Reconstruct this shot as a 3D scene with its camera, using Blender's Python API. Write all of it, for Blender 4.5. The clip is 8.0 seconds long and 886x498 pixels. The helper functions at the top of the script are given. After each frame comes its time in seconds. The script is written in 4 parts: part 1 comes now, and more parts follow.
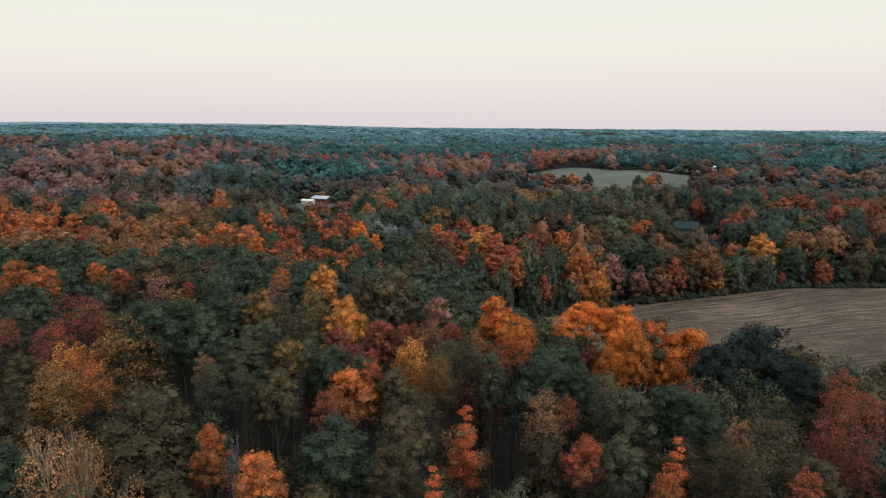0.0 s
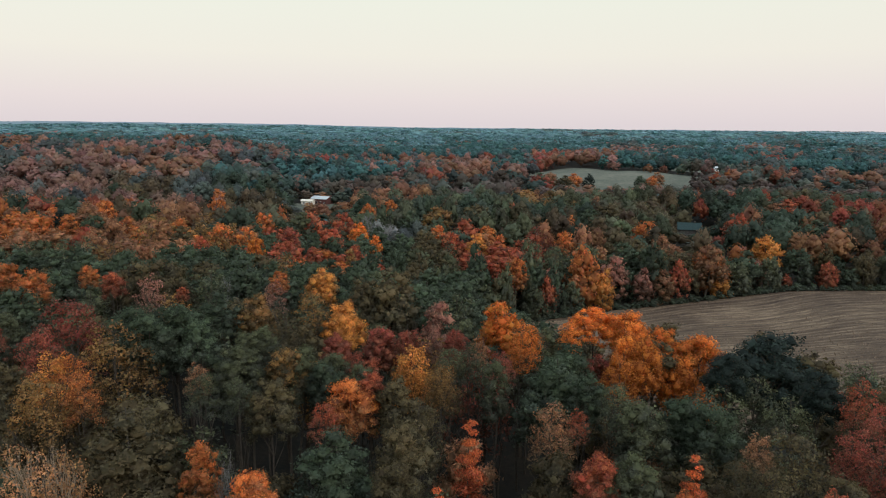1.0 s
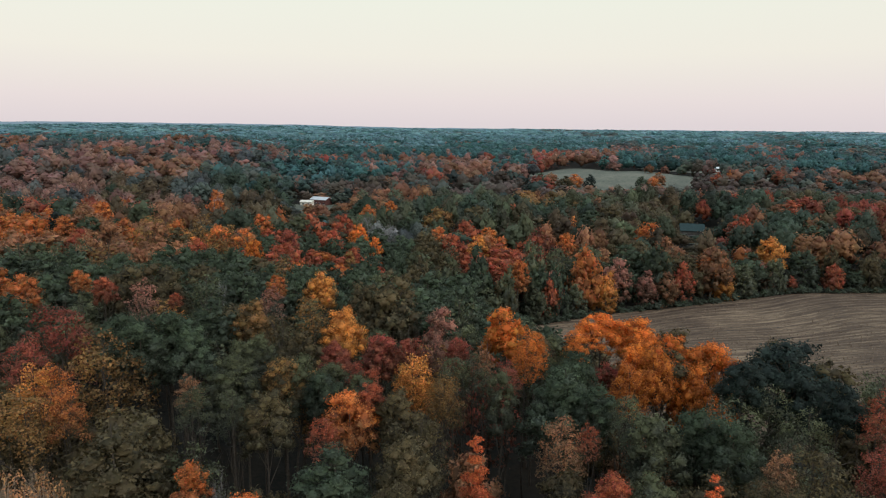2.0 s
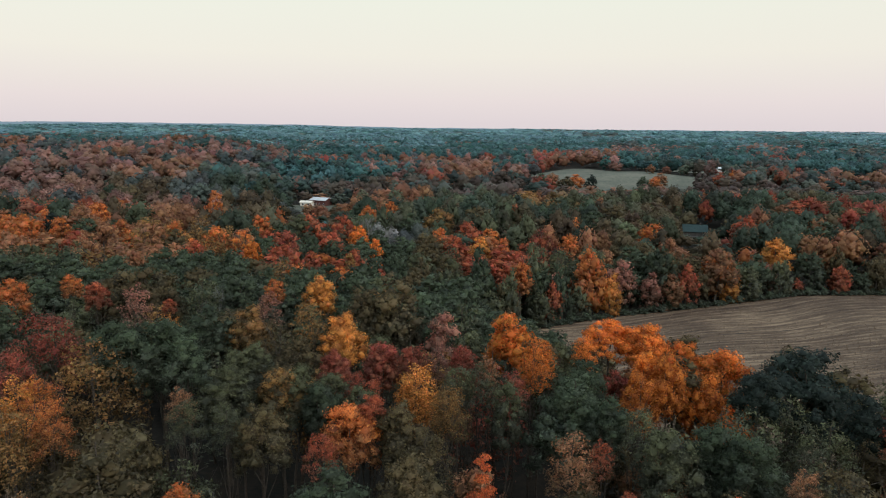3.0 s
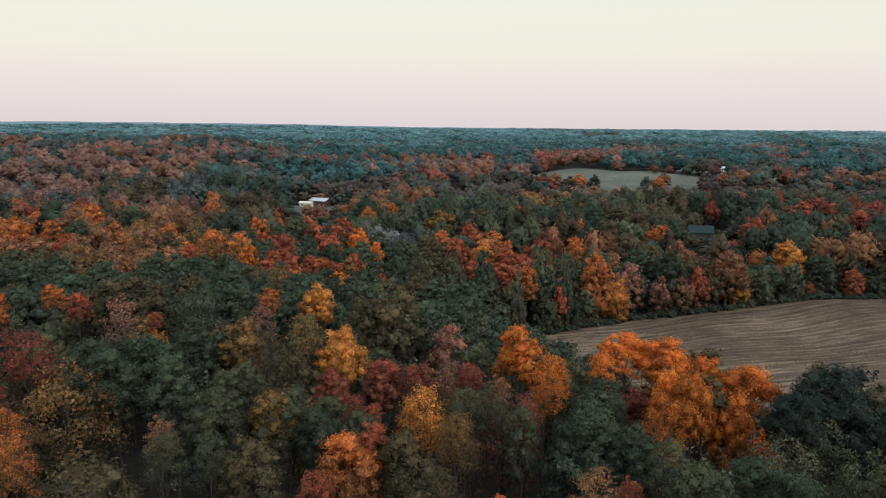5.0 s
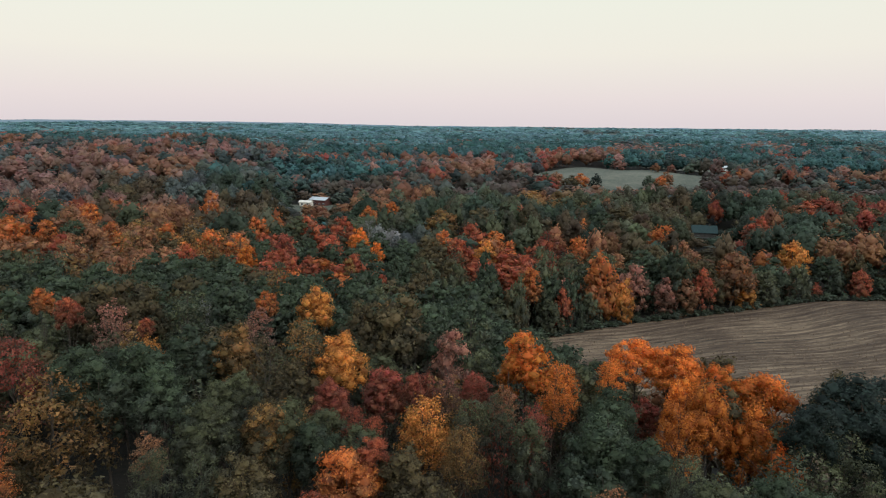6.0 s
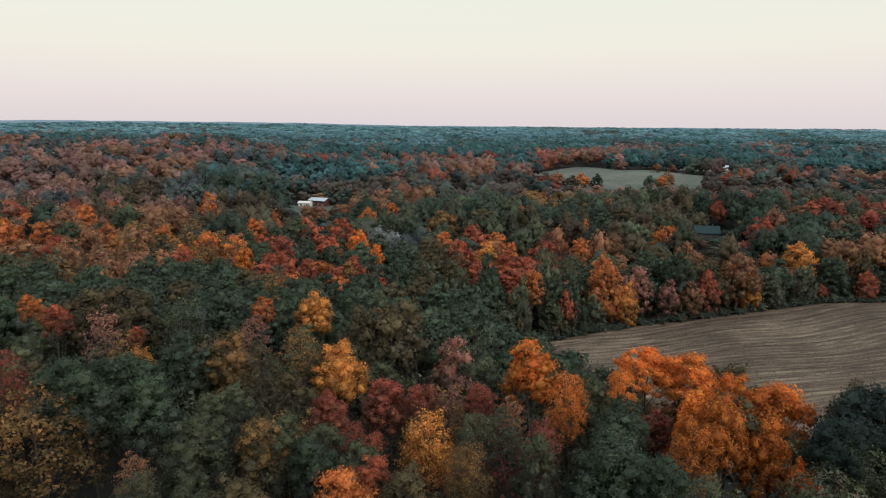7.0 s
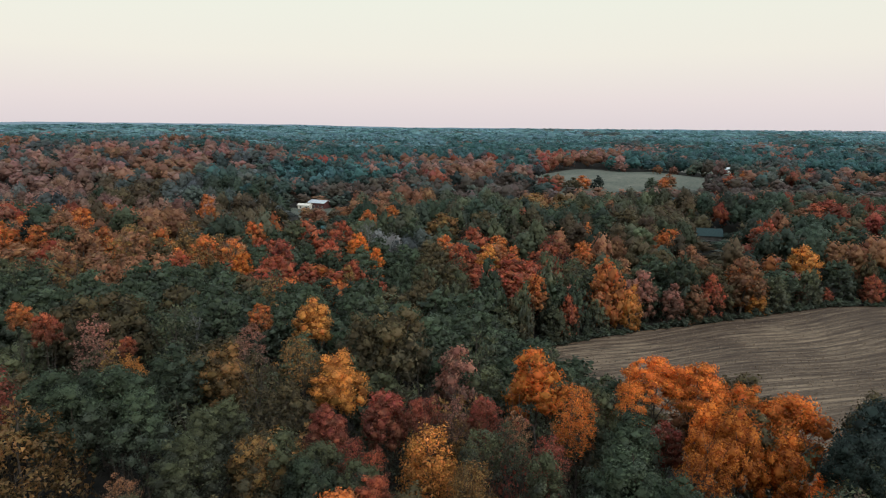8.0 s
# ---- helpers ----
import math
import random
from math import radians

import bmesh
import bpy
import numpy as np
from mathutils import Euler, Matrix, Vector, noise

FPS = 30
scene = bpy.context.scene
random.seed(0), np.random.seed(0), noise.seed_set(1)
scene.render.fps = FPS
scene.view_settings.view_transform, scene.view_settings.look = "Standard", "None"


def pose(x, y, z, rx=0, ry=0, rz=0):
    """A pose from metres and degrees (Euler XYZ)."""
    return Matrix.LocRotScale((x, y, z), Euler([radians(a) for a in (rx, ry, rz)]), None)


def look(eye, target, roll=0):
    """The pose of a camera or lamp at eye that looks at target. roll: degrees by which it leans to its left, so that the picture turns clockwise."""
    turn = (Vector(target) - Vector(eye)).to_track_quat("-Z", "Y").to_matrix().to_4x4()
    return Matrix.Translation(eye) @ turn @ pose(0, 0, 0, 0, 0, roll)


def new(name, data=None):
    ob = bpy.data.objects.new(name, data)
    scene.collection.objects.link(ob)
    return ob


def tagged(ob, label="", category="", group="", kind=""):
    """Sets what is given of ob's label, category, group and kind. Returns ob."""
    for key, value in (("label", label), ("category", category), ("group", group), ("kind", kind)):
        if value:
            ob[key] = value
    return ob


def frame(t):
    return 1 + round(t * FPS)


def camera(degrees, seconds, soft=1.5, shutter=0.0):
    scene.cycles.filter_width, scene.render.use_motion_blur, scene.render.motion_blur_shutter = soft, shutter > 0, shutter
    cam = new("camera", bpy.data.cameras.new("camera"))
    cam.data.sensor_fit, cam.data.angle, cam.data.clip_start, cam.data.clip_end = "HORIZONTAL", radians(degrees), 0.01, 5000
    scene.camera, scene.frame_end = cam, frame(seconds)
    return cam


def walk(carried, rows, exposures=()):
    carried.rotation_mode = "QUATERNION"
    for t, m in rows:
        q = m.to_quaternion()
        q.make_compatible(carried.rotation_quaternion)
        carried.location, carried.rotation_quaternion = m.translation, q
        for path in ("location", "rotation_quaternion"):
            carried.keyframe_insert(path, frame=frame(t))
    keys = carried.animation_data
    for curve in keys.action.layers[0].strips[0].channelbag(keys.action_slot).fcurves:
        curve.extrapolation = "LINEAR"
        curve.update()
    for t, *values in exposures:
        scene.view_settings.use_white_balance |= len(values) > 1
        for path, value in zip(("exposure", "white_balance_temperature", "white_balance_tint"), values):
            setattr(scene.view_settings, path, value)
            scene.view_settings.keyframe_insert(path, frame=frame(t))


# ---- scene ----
cam = camera(70.0, 8.0, 1.1)
PATH = [
    (0, (0.172, 0.065, 56.433), (0.175, 2.027, 56.044), 0.4),
    (0.5, (-0.003, 1.621, 56.43), (0.0, 3.582, 56.042), 0.5),
    (1, (-0.225, 3.191, 56.423), (-0.222, 5.153, 56.034), 0.5),
    (1.5, (-0.403, 4.753, 56.396), (-0.399, 6.715, 56.008), 0.5),
    (3, (-1.054, 9.434, 56.367), (-1.05, 11.396, 55.979), 0.5),
    (3.5, (-1.217, 10.965, 56.371), (-1.214, 12.928, 55.984), 0.5),
    (4, (-1.369, 12.488, 56.39), (-1.365, 14.451, 56.004), 0.5),
    (4.5, (-1.529, 13.985, 56.379), (-1.526, 15.947, 55.992), 0.4),
    (6, (-2.109, 18.75, 56.371), (-2.107, 20.711, 55.977), 0.5),
    (6.5, (-2.276, 20.305, 56.369), (-2.274, 22.266, 55.975), 0.4),
    (7, (-2.457, 21.863, 56.353), (-2.454, 23.823, 55.959), 0.4),
    (7.5, (-2.609, 23.249, 56.376), (-2.607, 25.209, 55.981), 0.4),
    (8, (-2.737, 24.518, 56.449), (-2.734, 26.48, 56.06), 0.4),
]
walk(cam, [(t, look(eye, aim, roll)) for t, eye, aim, roll in PATH])

# ---------------------------------------------------------------- light
world = bpy.data.worlds.new("evening_sky")
scene.world = world
world.use_nodes = True
wn, wl = world.node_tree.nodes, world.node_tree.links
wn.clear()
sky = wn.new("ShaderNodeTexSky")
sky.sky_type, sky.sun_disc = "NISHITA", False
sky.sun_elevation, sky.sun_rotation = radians(7), radians(140)
sky.air_density, sky.dust_density, sky.ozone_density = 1.0, 2.5, 1.0
spot = wn.new("ShaderNodeTexCoord")
split = wn.new("ShaderNodeSeparateXYZ")
wl.new(spot.outputs["Generated"], split.inputs[0])
ramp = wn.new("ShaderNodeValToRGB")
wl.new(split.outputs["Z"], ramp.inputs[0])
stops = ramp.color_ramp.elements
stops[0].position, stops[0].color = 0.0, (0.80, 0.715, 0.735, 1)
stops[1].position, stops[1].color = 1.0, (0.80, 0.98, 1.20, 1)
for at, rgb in ((0.035, (0.86, 0.77, 0.765, 1)), (0.10, (0.92, 0.88, 0.79, 1)), (0.20, (0.90, 0.925, 0.81, 1)), (0.45, (0.84, 0.97, 1.04, 1))):
    stops.new(at).color = rgb
veil = wn.new("ShaderNodeMixRGB")
veil.inputs[0].default_value = 0.93
dim = wn.new("ShaderNodeMixRGB")
dim.blend_type = "MULTIPLY"
dim.inputs[0].default_value = 1.0
dim.inputs[2].default_value = (0.12, 0.12, 0.12, 1)
wl.new(sky.outputs[0], dim.inputs[1])
wl.new(dim.outputs[0], veil.inputs[1])
wl.new(ramp.outputs[0], veil.inputs[2])
glow = wn.new("ShaderNodeBackground")
glow.inputs[1].default_value = 1.0
wl.new(veil.outputs[0], glow.inputs[0])
wout = wn.new("ShaderNodeOutputWorld")
wl.new(glow.outputs[0], wout.inputs[0])

sun = new("sun", bpy.data.lights.new("sun", "SUN"))
sun.data.energy, sun.data.angle, sun.data.color = 1.3, radians(24), (0.99, 0.97, 0.96)
sun.matrix_world = look((50, -70, 65), (0, 0, 0))
scene.view_settings.exposure = 0.0


# ---------------------------------------------------------------- materials
def shader(name, rough=0.8):
    m = bpy.data.materials.new(name)
    m.use_nodes = True
    n = m.node_tree.nodes
    b = n["Principled BSDF"]
    b.inputs["Roughness"].default_value = rough
    b.inputs["Specular IOR Level"].default_value = 0.25
    return m, n, m.node_tree.links, b


def node(n, kind, **values):
    made = n.new(kind)
    for key, value in values.items():
        made.inputs[key.replace("_", " ")].default_value = value
    return made


def leaf_paint(name, rgb, tint=False, spread=0.35, through_light=0.44, under=None, single_leaf=(0.5, 1.55)):
    """Foliage: hue and value vary from tree to tree, from bough to bough and from leaf to leaf; some light passes through."""
    m, n, l, b = shader(name, 0.65)
    if tint:
        base = n.new("ShaderNodeAttribute")
        base.attribute_name = "tint"
        colour = base.outputs["Color"]
    else:
        base = n.new("ShaderNodeRGB")
        base.outputs[0].default_value = (*rgb, 1)
        colour = base.outputs[0]
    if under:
        # Boughs of a second, mostly duller leaf colour, more of them low in the crown.
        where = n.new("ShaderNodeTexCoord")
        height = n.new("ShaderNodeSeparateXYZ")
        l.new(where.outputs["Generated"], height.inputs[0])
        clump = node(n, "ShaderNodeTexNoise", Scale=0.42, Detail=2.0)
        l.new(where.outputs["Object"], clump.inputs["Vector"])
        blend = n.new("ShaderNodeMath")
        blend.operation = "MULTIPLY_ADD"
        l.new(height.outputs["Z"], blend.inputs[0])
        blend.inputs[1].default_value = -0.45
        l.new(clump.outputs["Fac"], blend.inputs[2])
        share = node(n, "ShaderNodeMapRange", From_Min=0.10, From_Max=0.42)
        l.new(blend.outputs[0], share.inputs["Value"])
        two_tone = n.new("ShaderNodeMixRGB")
        l.new(share.outputs[0], two_tone.inputs[0])
        l.new(colour, two_tone.inputs[1])
        two_tone.inputs[2].default_value = (*under, 1)
        colour = two_tone.outputs[0]
    info, geo = n.new("ShaderNodeObjectInfo"), n.new("ShaderNodeNewGeometry")
    place = n.new("ShaderNodeTexCoord")
    patch = node(n, "ShaderNodeTexNoise", Scale=0.22, Detail=3.0, Roughness=0.6)
    l.new(geo.outputs["Position"], patch.inputs["Vector"])
    tone = node(n, "ShaderNodeMapRange", From_Min=0.25, From_Max=0.75, To_Min=1 - spread, To_Max=1 + spread)
    l.new(patch.outputs["Fac"], tone.inputs["Value"])
    single = node(n, "ShaderNodeMapRange", To_Min=single_leaf[0], To_Max=single_leaf[1])
    l.new(geo.outputs["Random Per Island"], single.inputs["Value"])
    whole = node(n, "ShaderNodeMapRange", To_Min=0.78, To_Max=1.22)
    l.new(info.outputs["Random"], whole.inputs["Value"])
    hue = node(n, "ShaderNodeMapRange", To_Min=0.488, To_Max=0.512)
    mixed = n.new("ShaderNodeMath")
    mixed.operation = "FRACT"
    seven = n.new("ShaderNodeMath")
    seven.operation = "MULTIPLY"
    seven.inputs[1].default_value = 7.31
    l.new(info.outputs["Random"], seven.inputs[0])
    plus = n.new("ShaderNodeMath")
    l.new(seven.outputs[0], plus.inputs[0])
    l.new(geo.outputs["Random Per Island"], plus.inputs[1])
    l.new(plus.outputs[0], mixed.inputs[0])
    l.new(mixed.outputs[0], hue.inputs["Value"])
    times = []
    for a, c in ((tone, single), (None, whole)):
        x = n.new("ShaderNodeMath")
        x.operation = "MULTIPLY"
        l.new(a.outputs[0] if a else times[0].outputs[0], x.inputs[0])
        l.new(c.outputs[0], x.inputs[1])
        times.append(x)
    shift = n.new("ShaderNodeHueSaturation")
    l.new(colour, shift.inputs["Color"])
    l.new(hue.outputs[0], shift.inputs["Hue"])
    l.new(times[1].outputs[0], shift.inputs["Value"])
    l.new(shift.outputs[0], b.inputs["Base Color"])
    thin = n.new("ShaderNodeBsdfTranslucent")
    l.new(shift.outputs[0], thin.inputs["Color"])
    mix = n.new("ShaderNodeMixShader")
    mix.inputs[0].default_value = through_light
    l.new(b.outputs[0], mix.inputs[1])
    l.new(thin.outputs[0], mix.inputs[2])
    l.new(mix.outputs[0], n["Material Output"].inputs["Surface"])
    return m


def rough_paint(name, low, high, scale, rough=0.85, bump=0.3, fine=6.0, stretch=(1, 1, 1)):
    """A weathered surface between two colours, with grain at two scales and a little relief."""
    m, n, l, b = shader(name, rough)
    place = n.new("ShaderNodeTexCoord")
    turn = n.new("ShaderNodeMapping")
    turn.inputs["Scale"].default_value = stretch
    l.new(place.outputs["Object"], turn.inputs[0])
    big = node(n, "ShaderNodeTexNoise", Scale=scale, Detail=6.0, Roughness=0.65)
    small = node(n, "ShaderNodeTexNoise", Scale=scale * fine, Detail=4.0, Roughness=0.7)
    l.new(turn.outputs[0], big.inputs["Vector"])
    l.new(turn.outputs[0], small.inputs["Vector"])
    both = n.new("ShaderNodeMath")
    l.new(big.outputs["Fac"], both.inputs[0])
    l.new(small.outputs["Fac"], both.inputs[1])
    fac = node(n, "ShaderNodeMapRange", From_Min=0.75, From_Max=1.25)
    l.new(both.outputs[0], fac.inputs["Value"])
    mix = n.new("ShaderNodeMixRGB")
    mix.inputs[1].default_value, mix.inputs[2].default_value = (*low, 1), (*high, 1)
    l.new(fac.outputs[0], mix.inputs[0])
    l.new(mix.outputs[0], b.inputs["Base Color"])
    lift = node(n, "ShaderNodeBump", Strength=bump, Distance=0.1)
    l.new(small.outputs["Fac"], lift.inputs["Height"])
    l.new(lift.outputs[0], b.inputs["Normal"])
    return m


# Kinds that only stand far off have the blue haze of distance in their colour.
HUES = {
    "orange": (0.54, 0.165, 0.045), "amber": (0.68, 0.208, 0.040), "gold": (0.62, 0.255, 0.062), "olive_gold": (0.32, 0.170, 0.058),
    "red": (0.41, 0.105, 0.050), "scarlet": (0.66, 0.168, 0.052), "crimson": (0.30, 0.077, 0.048), "pink": (0.34, 0.148, 0.102),
    "rust": (0.32, 0.148, 0.074), "brown": (0.115, 0.086, 0.040), "olive": (0.110, 0.116, 0.058), "green": (0.066, 0.088, 0.048),
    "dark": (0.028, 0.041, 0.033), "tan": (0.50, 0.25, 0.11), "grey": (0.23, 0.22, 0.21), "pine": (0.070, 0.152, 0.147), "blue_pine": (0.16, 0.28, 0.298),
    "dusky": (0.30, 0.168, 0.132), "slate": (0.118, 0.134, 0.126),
}
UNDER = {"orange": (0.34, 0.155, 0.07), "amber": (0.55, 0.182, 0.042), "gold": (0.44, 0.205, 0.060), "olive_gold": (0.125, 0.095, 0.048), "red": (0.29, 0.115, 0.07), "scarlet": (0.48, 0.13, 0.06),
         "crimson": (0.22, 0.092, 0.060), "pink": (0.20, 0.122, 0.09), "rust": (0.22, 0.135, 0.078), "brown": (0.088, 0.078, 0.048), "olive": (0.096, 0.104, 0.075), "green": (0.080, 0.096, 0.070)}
# The same kinds for the woods farther off, with bluish distance haze painted in.
HAZED = {"green": (0.070, 0.102, 0.090), "olive": (0.112, 0.130, 0.102), "brown": (0.140, 0.106, 0.086), "rust": (0.31, 0.158, 0.098), "olive_gold": (0.24, 0.163, 0.088), "red": (0.38, 0.118, 0.076), "orange": (0.48, 0.172, 0.072)}
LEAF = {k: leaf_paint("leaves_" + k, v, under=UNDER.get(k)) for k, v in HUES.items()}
LEAF_MIX = leaf_paint("leaves_mixed", (0, 0, 0), tint=True, single_leaf=(0.7, 1.35))
LEAF_FAR = leaf_paint("leaves_far", (0, 0, 0), tint=True, spread=0.15, single_leaf=(0.82, 1.2))
BARK = rough_paint("bark", (0.035, 0.028, 0.022), (0.11, 0.09, 0.07), 3.0, 0.9, 0.5)
PALE_BARK = rough_paint("pale_bark", (0.25, 0.18, 0.12), (0.46, 0.35, 0.25), 3.0, 0.9, 0.4)
GREY_BARK = rough_paint("grey_bark", (0.13, 0.125, 0.12), (0.30, 0.29, 0.28), 3.0, 0.9, 0.4)
# Darker than real litter: the deep shade between the trees is painted in.
LITTER = rough_paint("shaded_leaf_litter", (0.012, 0.014, 0.012), (0.038, 0.030, 0.021), 0.12, 0.95, 0.6, 14.0)
STRAW = rough_paint("straw", (0.13, 0.092, 0.062), (0.27, 0.195, 0.135), 0.5, 0.8, 0.2, 7.0)


def furrow_paint(name, dark, mid, pale):
    """Ploughed soil strewn with straw in streaks that follow the rows."""
    m, n, l, b = shader(name, 0.95)
    row = n.new("ShaderNodeAttribute")
    row.attribute_name = "furrow"
    shades = []
    for scale, detail in (((0.035, 0.36, 1), 2.0), ((0.10, 1.5, 1), 5.0), ((0.9, 2.6, 1), 3.0), ((0.022, 0.03, 1), 3.0)):
        turn = n.new("ShaderNodeMapping")
        turn.inputs["Scale"].default_value = scale
        l.new(row.outputs["Vector"], turn.inputs[0])
        t = node(n, "ShaderNodeTexNoise", Scale=1.0, Detail=detail, Roughness=0.6)
        l.new(turn.outputs[0], t.inputs["Vector"])
        shades.append(t.outputs["Fac"])
    total = shades[0]
    for other, weight in zip(shades[1:], (1.7, 0.7, 0.7)):
        add = n.new("ShaderNodeMath")
        add.operation = "MULTIPLY_ADD"
        l.new(other, add.inputs[0])
        add.inputs[1].default_value = weight
        l.new(total, add.inputs[2])
        total = add.outputs[0]
    # Swaths of straw left by the harvester, a row apart.
    across = n.new("ShaderNodeSeparateXYZ")
    l.new(row.outputs["Vector"], across.inputs[0])
    drift = n.new("ShaderNodeMath")
    drift.operation = "MULTIPLY_ADD"
    l.new(shades[3], drift.inputs[0])
    drift.inputs[1].default_value = 5.0
    l.new(across.outputs["Y"], drift.inputs[2])
    phase = n.new("ShaderNodeMath")
    phase.operation = "MULTIPLY"
    phase.inputs[1].default_value = 2 * math.pi / 2.9
    l.new(drift.outputs[0], phase.inputs[0])
    swath = n.new("ShaderNodeMath")
    swath.operation = "SINE"
    l.new(phase.outputs[0], swath.inputs[0])
    add = n.new("ShaderNodeMath")
    add.operation = "MULTIPLY_ADD"
    l.new(swath.outputs[0], add.inputs[0])
    add.inputs[1].default_value = 0.11
    l.new(total, add.inputs[2])
    total = add.outputs[0]
    ramp = n.new("ShaderNodeValToRGB")
    fac = node(n, "ShaderNodeMapRange", From_Min=1.5, From_Max=2.55)
    l.new(total, fac.inputs["Value"])
    l.new(fac.outputs[0], ramp.inputs[0])
    e = ramp.color_ramp.elements
    e[0].position, e[0].color = 0.1, (*dark, 1)
    e[1].position, e[1].color = 0.95, (*pale, 1)
    e.new(0.5).color = (*mid, 1)
    l.new(ramp.outputs[0], b.inputs["Base Color"])
    lift = node(n, "ShaderNodeBump", Strength=0.6, Distance=0.12)
    l.new(shades[1], lift.inputs["Height"])
    l.new(lift.outputs[0], b.inputs["Normal"])
    return m


SOIL = furrow_paint("stubble_soil", (0.046, 0.029, 0.020), (0.090, 0.061, 0.040), (0.24, 0.171, 0.110))
GRASS = rough_paint("dry_grass", (0.062, 0.074, 0.056), (0.165, 0.16, 0.12), 0.03, 0.95, 0.4, 12.0)
RED_BOARD = rough_paint("red_boards", (0.07, 0.028, 0.026), (0.15, 0.06, 0.05), 1.2, 0.85, 0.3, 8.0, (1, 1, 0.2))
SHEET = rough_paint("pale_roof_sheet", (0.34, 0.38, 0.39), (0.62, 0.64, 0.64), 0.6, 0.45, 0.1)
BOARD = rough_paint("dark_boards", (0.045, 0.042, 0.038), (0.10, 0.09, 0.08), 1.2, 0.85, 0.3, 8.0, (1, 1, 0.2))
SHINGLE = rough_paint("green_shingle", (0.018, 0.036, 0.036), (0.038, 0.064, 0.062), 1.5, 0.9, 0.4)
WHITE = rough_paint("white_paint", (0.62, 0.61, 0.58), (0.80, 0.79, 0.76), 0.8, 0.6, 0.1)
CREAM = rough_paint("cream_panel", (0.66, 0.60, 0.50), (0.84, 0.78, 0.68), 0.8, 0.6, 0.1)
GLASS, _n, _l, _b = shader("window_glass", 0.05)
_b.inputs["Base Color"].default_value = (0.03, 0.035, 0.04, 1)
_b.inputs["Specular IOR Level"].default_value = 0.8


# ---------------------------------------------------------------- the land
def ease(a, b, v):
    """0 before a, 1 past b, smooth between."""
    s = np.clip((v - a) / (b - a), 0.0, 1.0)
    return s * s * (3 - 2 * s)


def land(x, y):
    """Height of the ground: a wooded rise by the field, a dip with a farm, a wooded hill beyond it, then low rolling country."""
    x, y = np.asarray(x, float), np.asarray(y, float)
    side = ease(-85, 60, x)
    near = 5.6 + 4.2 * ease(-5, -42, x)
    climb = ease(110, 195, y)
    left = 3.0 + 4.0 * ease(-60, -150, x)
    mid = near * (1 - climb) + (left * (1 - side) - 4 * side) * climb
    beyond = ease(235, 330, y)
    far = mid * (1 - beyond) + (-1.5 + 4.0 * ease(380, 620, y)) * beyond
    hill = 14 * ease(335, 500, y) * ease(-0.22, -0.36, x / np.maximum(y, 60)) * ease(1700, 900, y)
    dell = 6 * np.exp(-(((x - 141) / 30) ** 2 + ((y - 356) / 30) ** 2))
    rise = 1.6 * np.exp(-(((x - 150) / 60) ** 2 + ((y - 185) / 38) ** 2))
    farm = 6.5 * np.exp(-(((x - 190) / 150) ** 2)) * ease(480, 620, y) * ease(1000, 800, y)
    calm = 1 - 0.85 * np.exp(-(((x - 230) / 220) ** 2)) * ease(950, 850, y)
    roll = 1.8 * np.sin(x / 47 + 1.1) * np.sin(y / 39 + 0.4) * ease(260, 330, y) * ease(700, 500, y)
    roll += (3.2 * np.sin(y / 41 + x / 120) + 2.4 * np.sin(x / 62 - y / 75 + 1)) * ease(430, 560, y) * calm
    roll += 4 * np.sin(x / 310 + 2.0) * np.sin(y / 270 - 0.6) * ease(900, 1600, y)
    ridge = ease(3000, 4700, y) * 20 * ease(300, -2600, x)
    return far + hill + farm - dell + rise + roll + ridge


def mesh_of(name, verts, faces, material=None, smooth=False, normals=None):
    """A mesh from arrays: verts (n, 3), faces (m, 3) or (m, 4); normals (n, 3) round off the shading of leaves."""
    verts, faces = np.asarray(verts, np.float32), np.asarray(faces, np.int32)
    me = bpy.data.meshes.new(name)
    m, k = faces.shape
    me.vertices.add(len(verts))
    me.vertices.foreach_set("co", verts.ravel())
    me.loops.add(m * k)
    me.loops.foreach_set("vertex_index", faces.ravel())
    me.polygons.add(m)
    me.polygons.foreach_set("loop_start", np.arange(0, m * k, k, dtype=np.int32))
    me.update(calc_edges=True)
    if smooth:
        me.polygons.foreach_set("use_smooth", np.ones(m, bool))
    if normals is not None:
        bend = me.attributes.new("custom_normal", "FLOAT_VECTOR", "POINT")
        bend.data.foreach_set("vector", np.asarray(normals, np.float32).ravel())
    if material:
        me.materials.append(material)
    return me


def sheet(name, xs, ys, zs, material):
    """A grid of quads over arrays of the same 2D shape."""
    r, c = xs.shape
    idx = np.arange(r * c).reshape(r, c)
    quads = np.stack([idx[:-1, :-1], idx[:-1, 1:], idx[1:, 1:], idx[1:, :-1]], -1).reshape(-1, 4)
    return mesh_of(name, np.stack([xs, ys, zs], -1).reshape(-1, 3), quads, material, True)


axis = 150 * np.sinh(np.linspace(-4.18, 4.18, 200))
gx, gy = np.meshgrid(axis, axis)
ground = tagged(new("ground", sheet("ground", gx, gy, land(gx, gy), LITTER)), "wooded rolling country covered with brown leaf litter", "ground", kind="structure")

FAR_X, FAR_Y = (15, 28, 41, 58, 79, 103, 128, 149, 300), (178, 188, 196.5, 204.5, 211, 220.5, 229.5, 231.5, 234)
NEAR_X, NEAR_Y = (15, 22, 35, 52, 66, 90, 150, 300), (172, 142, 108, 99, 92, 80, 66, 55)


def field_far(x):
    return np.interp(x, FAR_X, FAR_Y)


def field_near(x):
    return np.interp(x, NEAR_X, NEAR_Y)


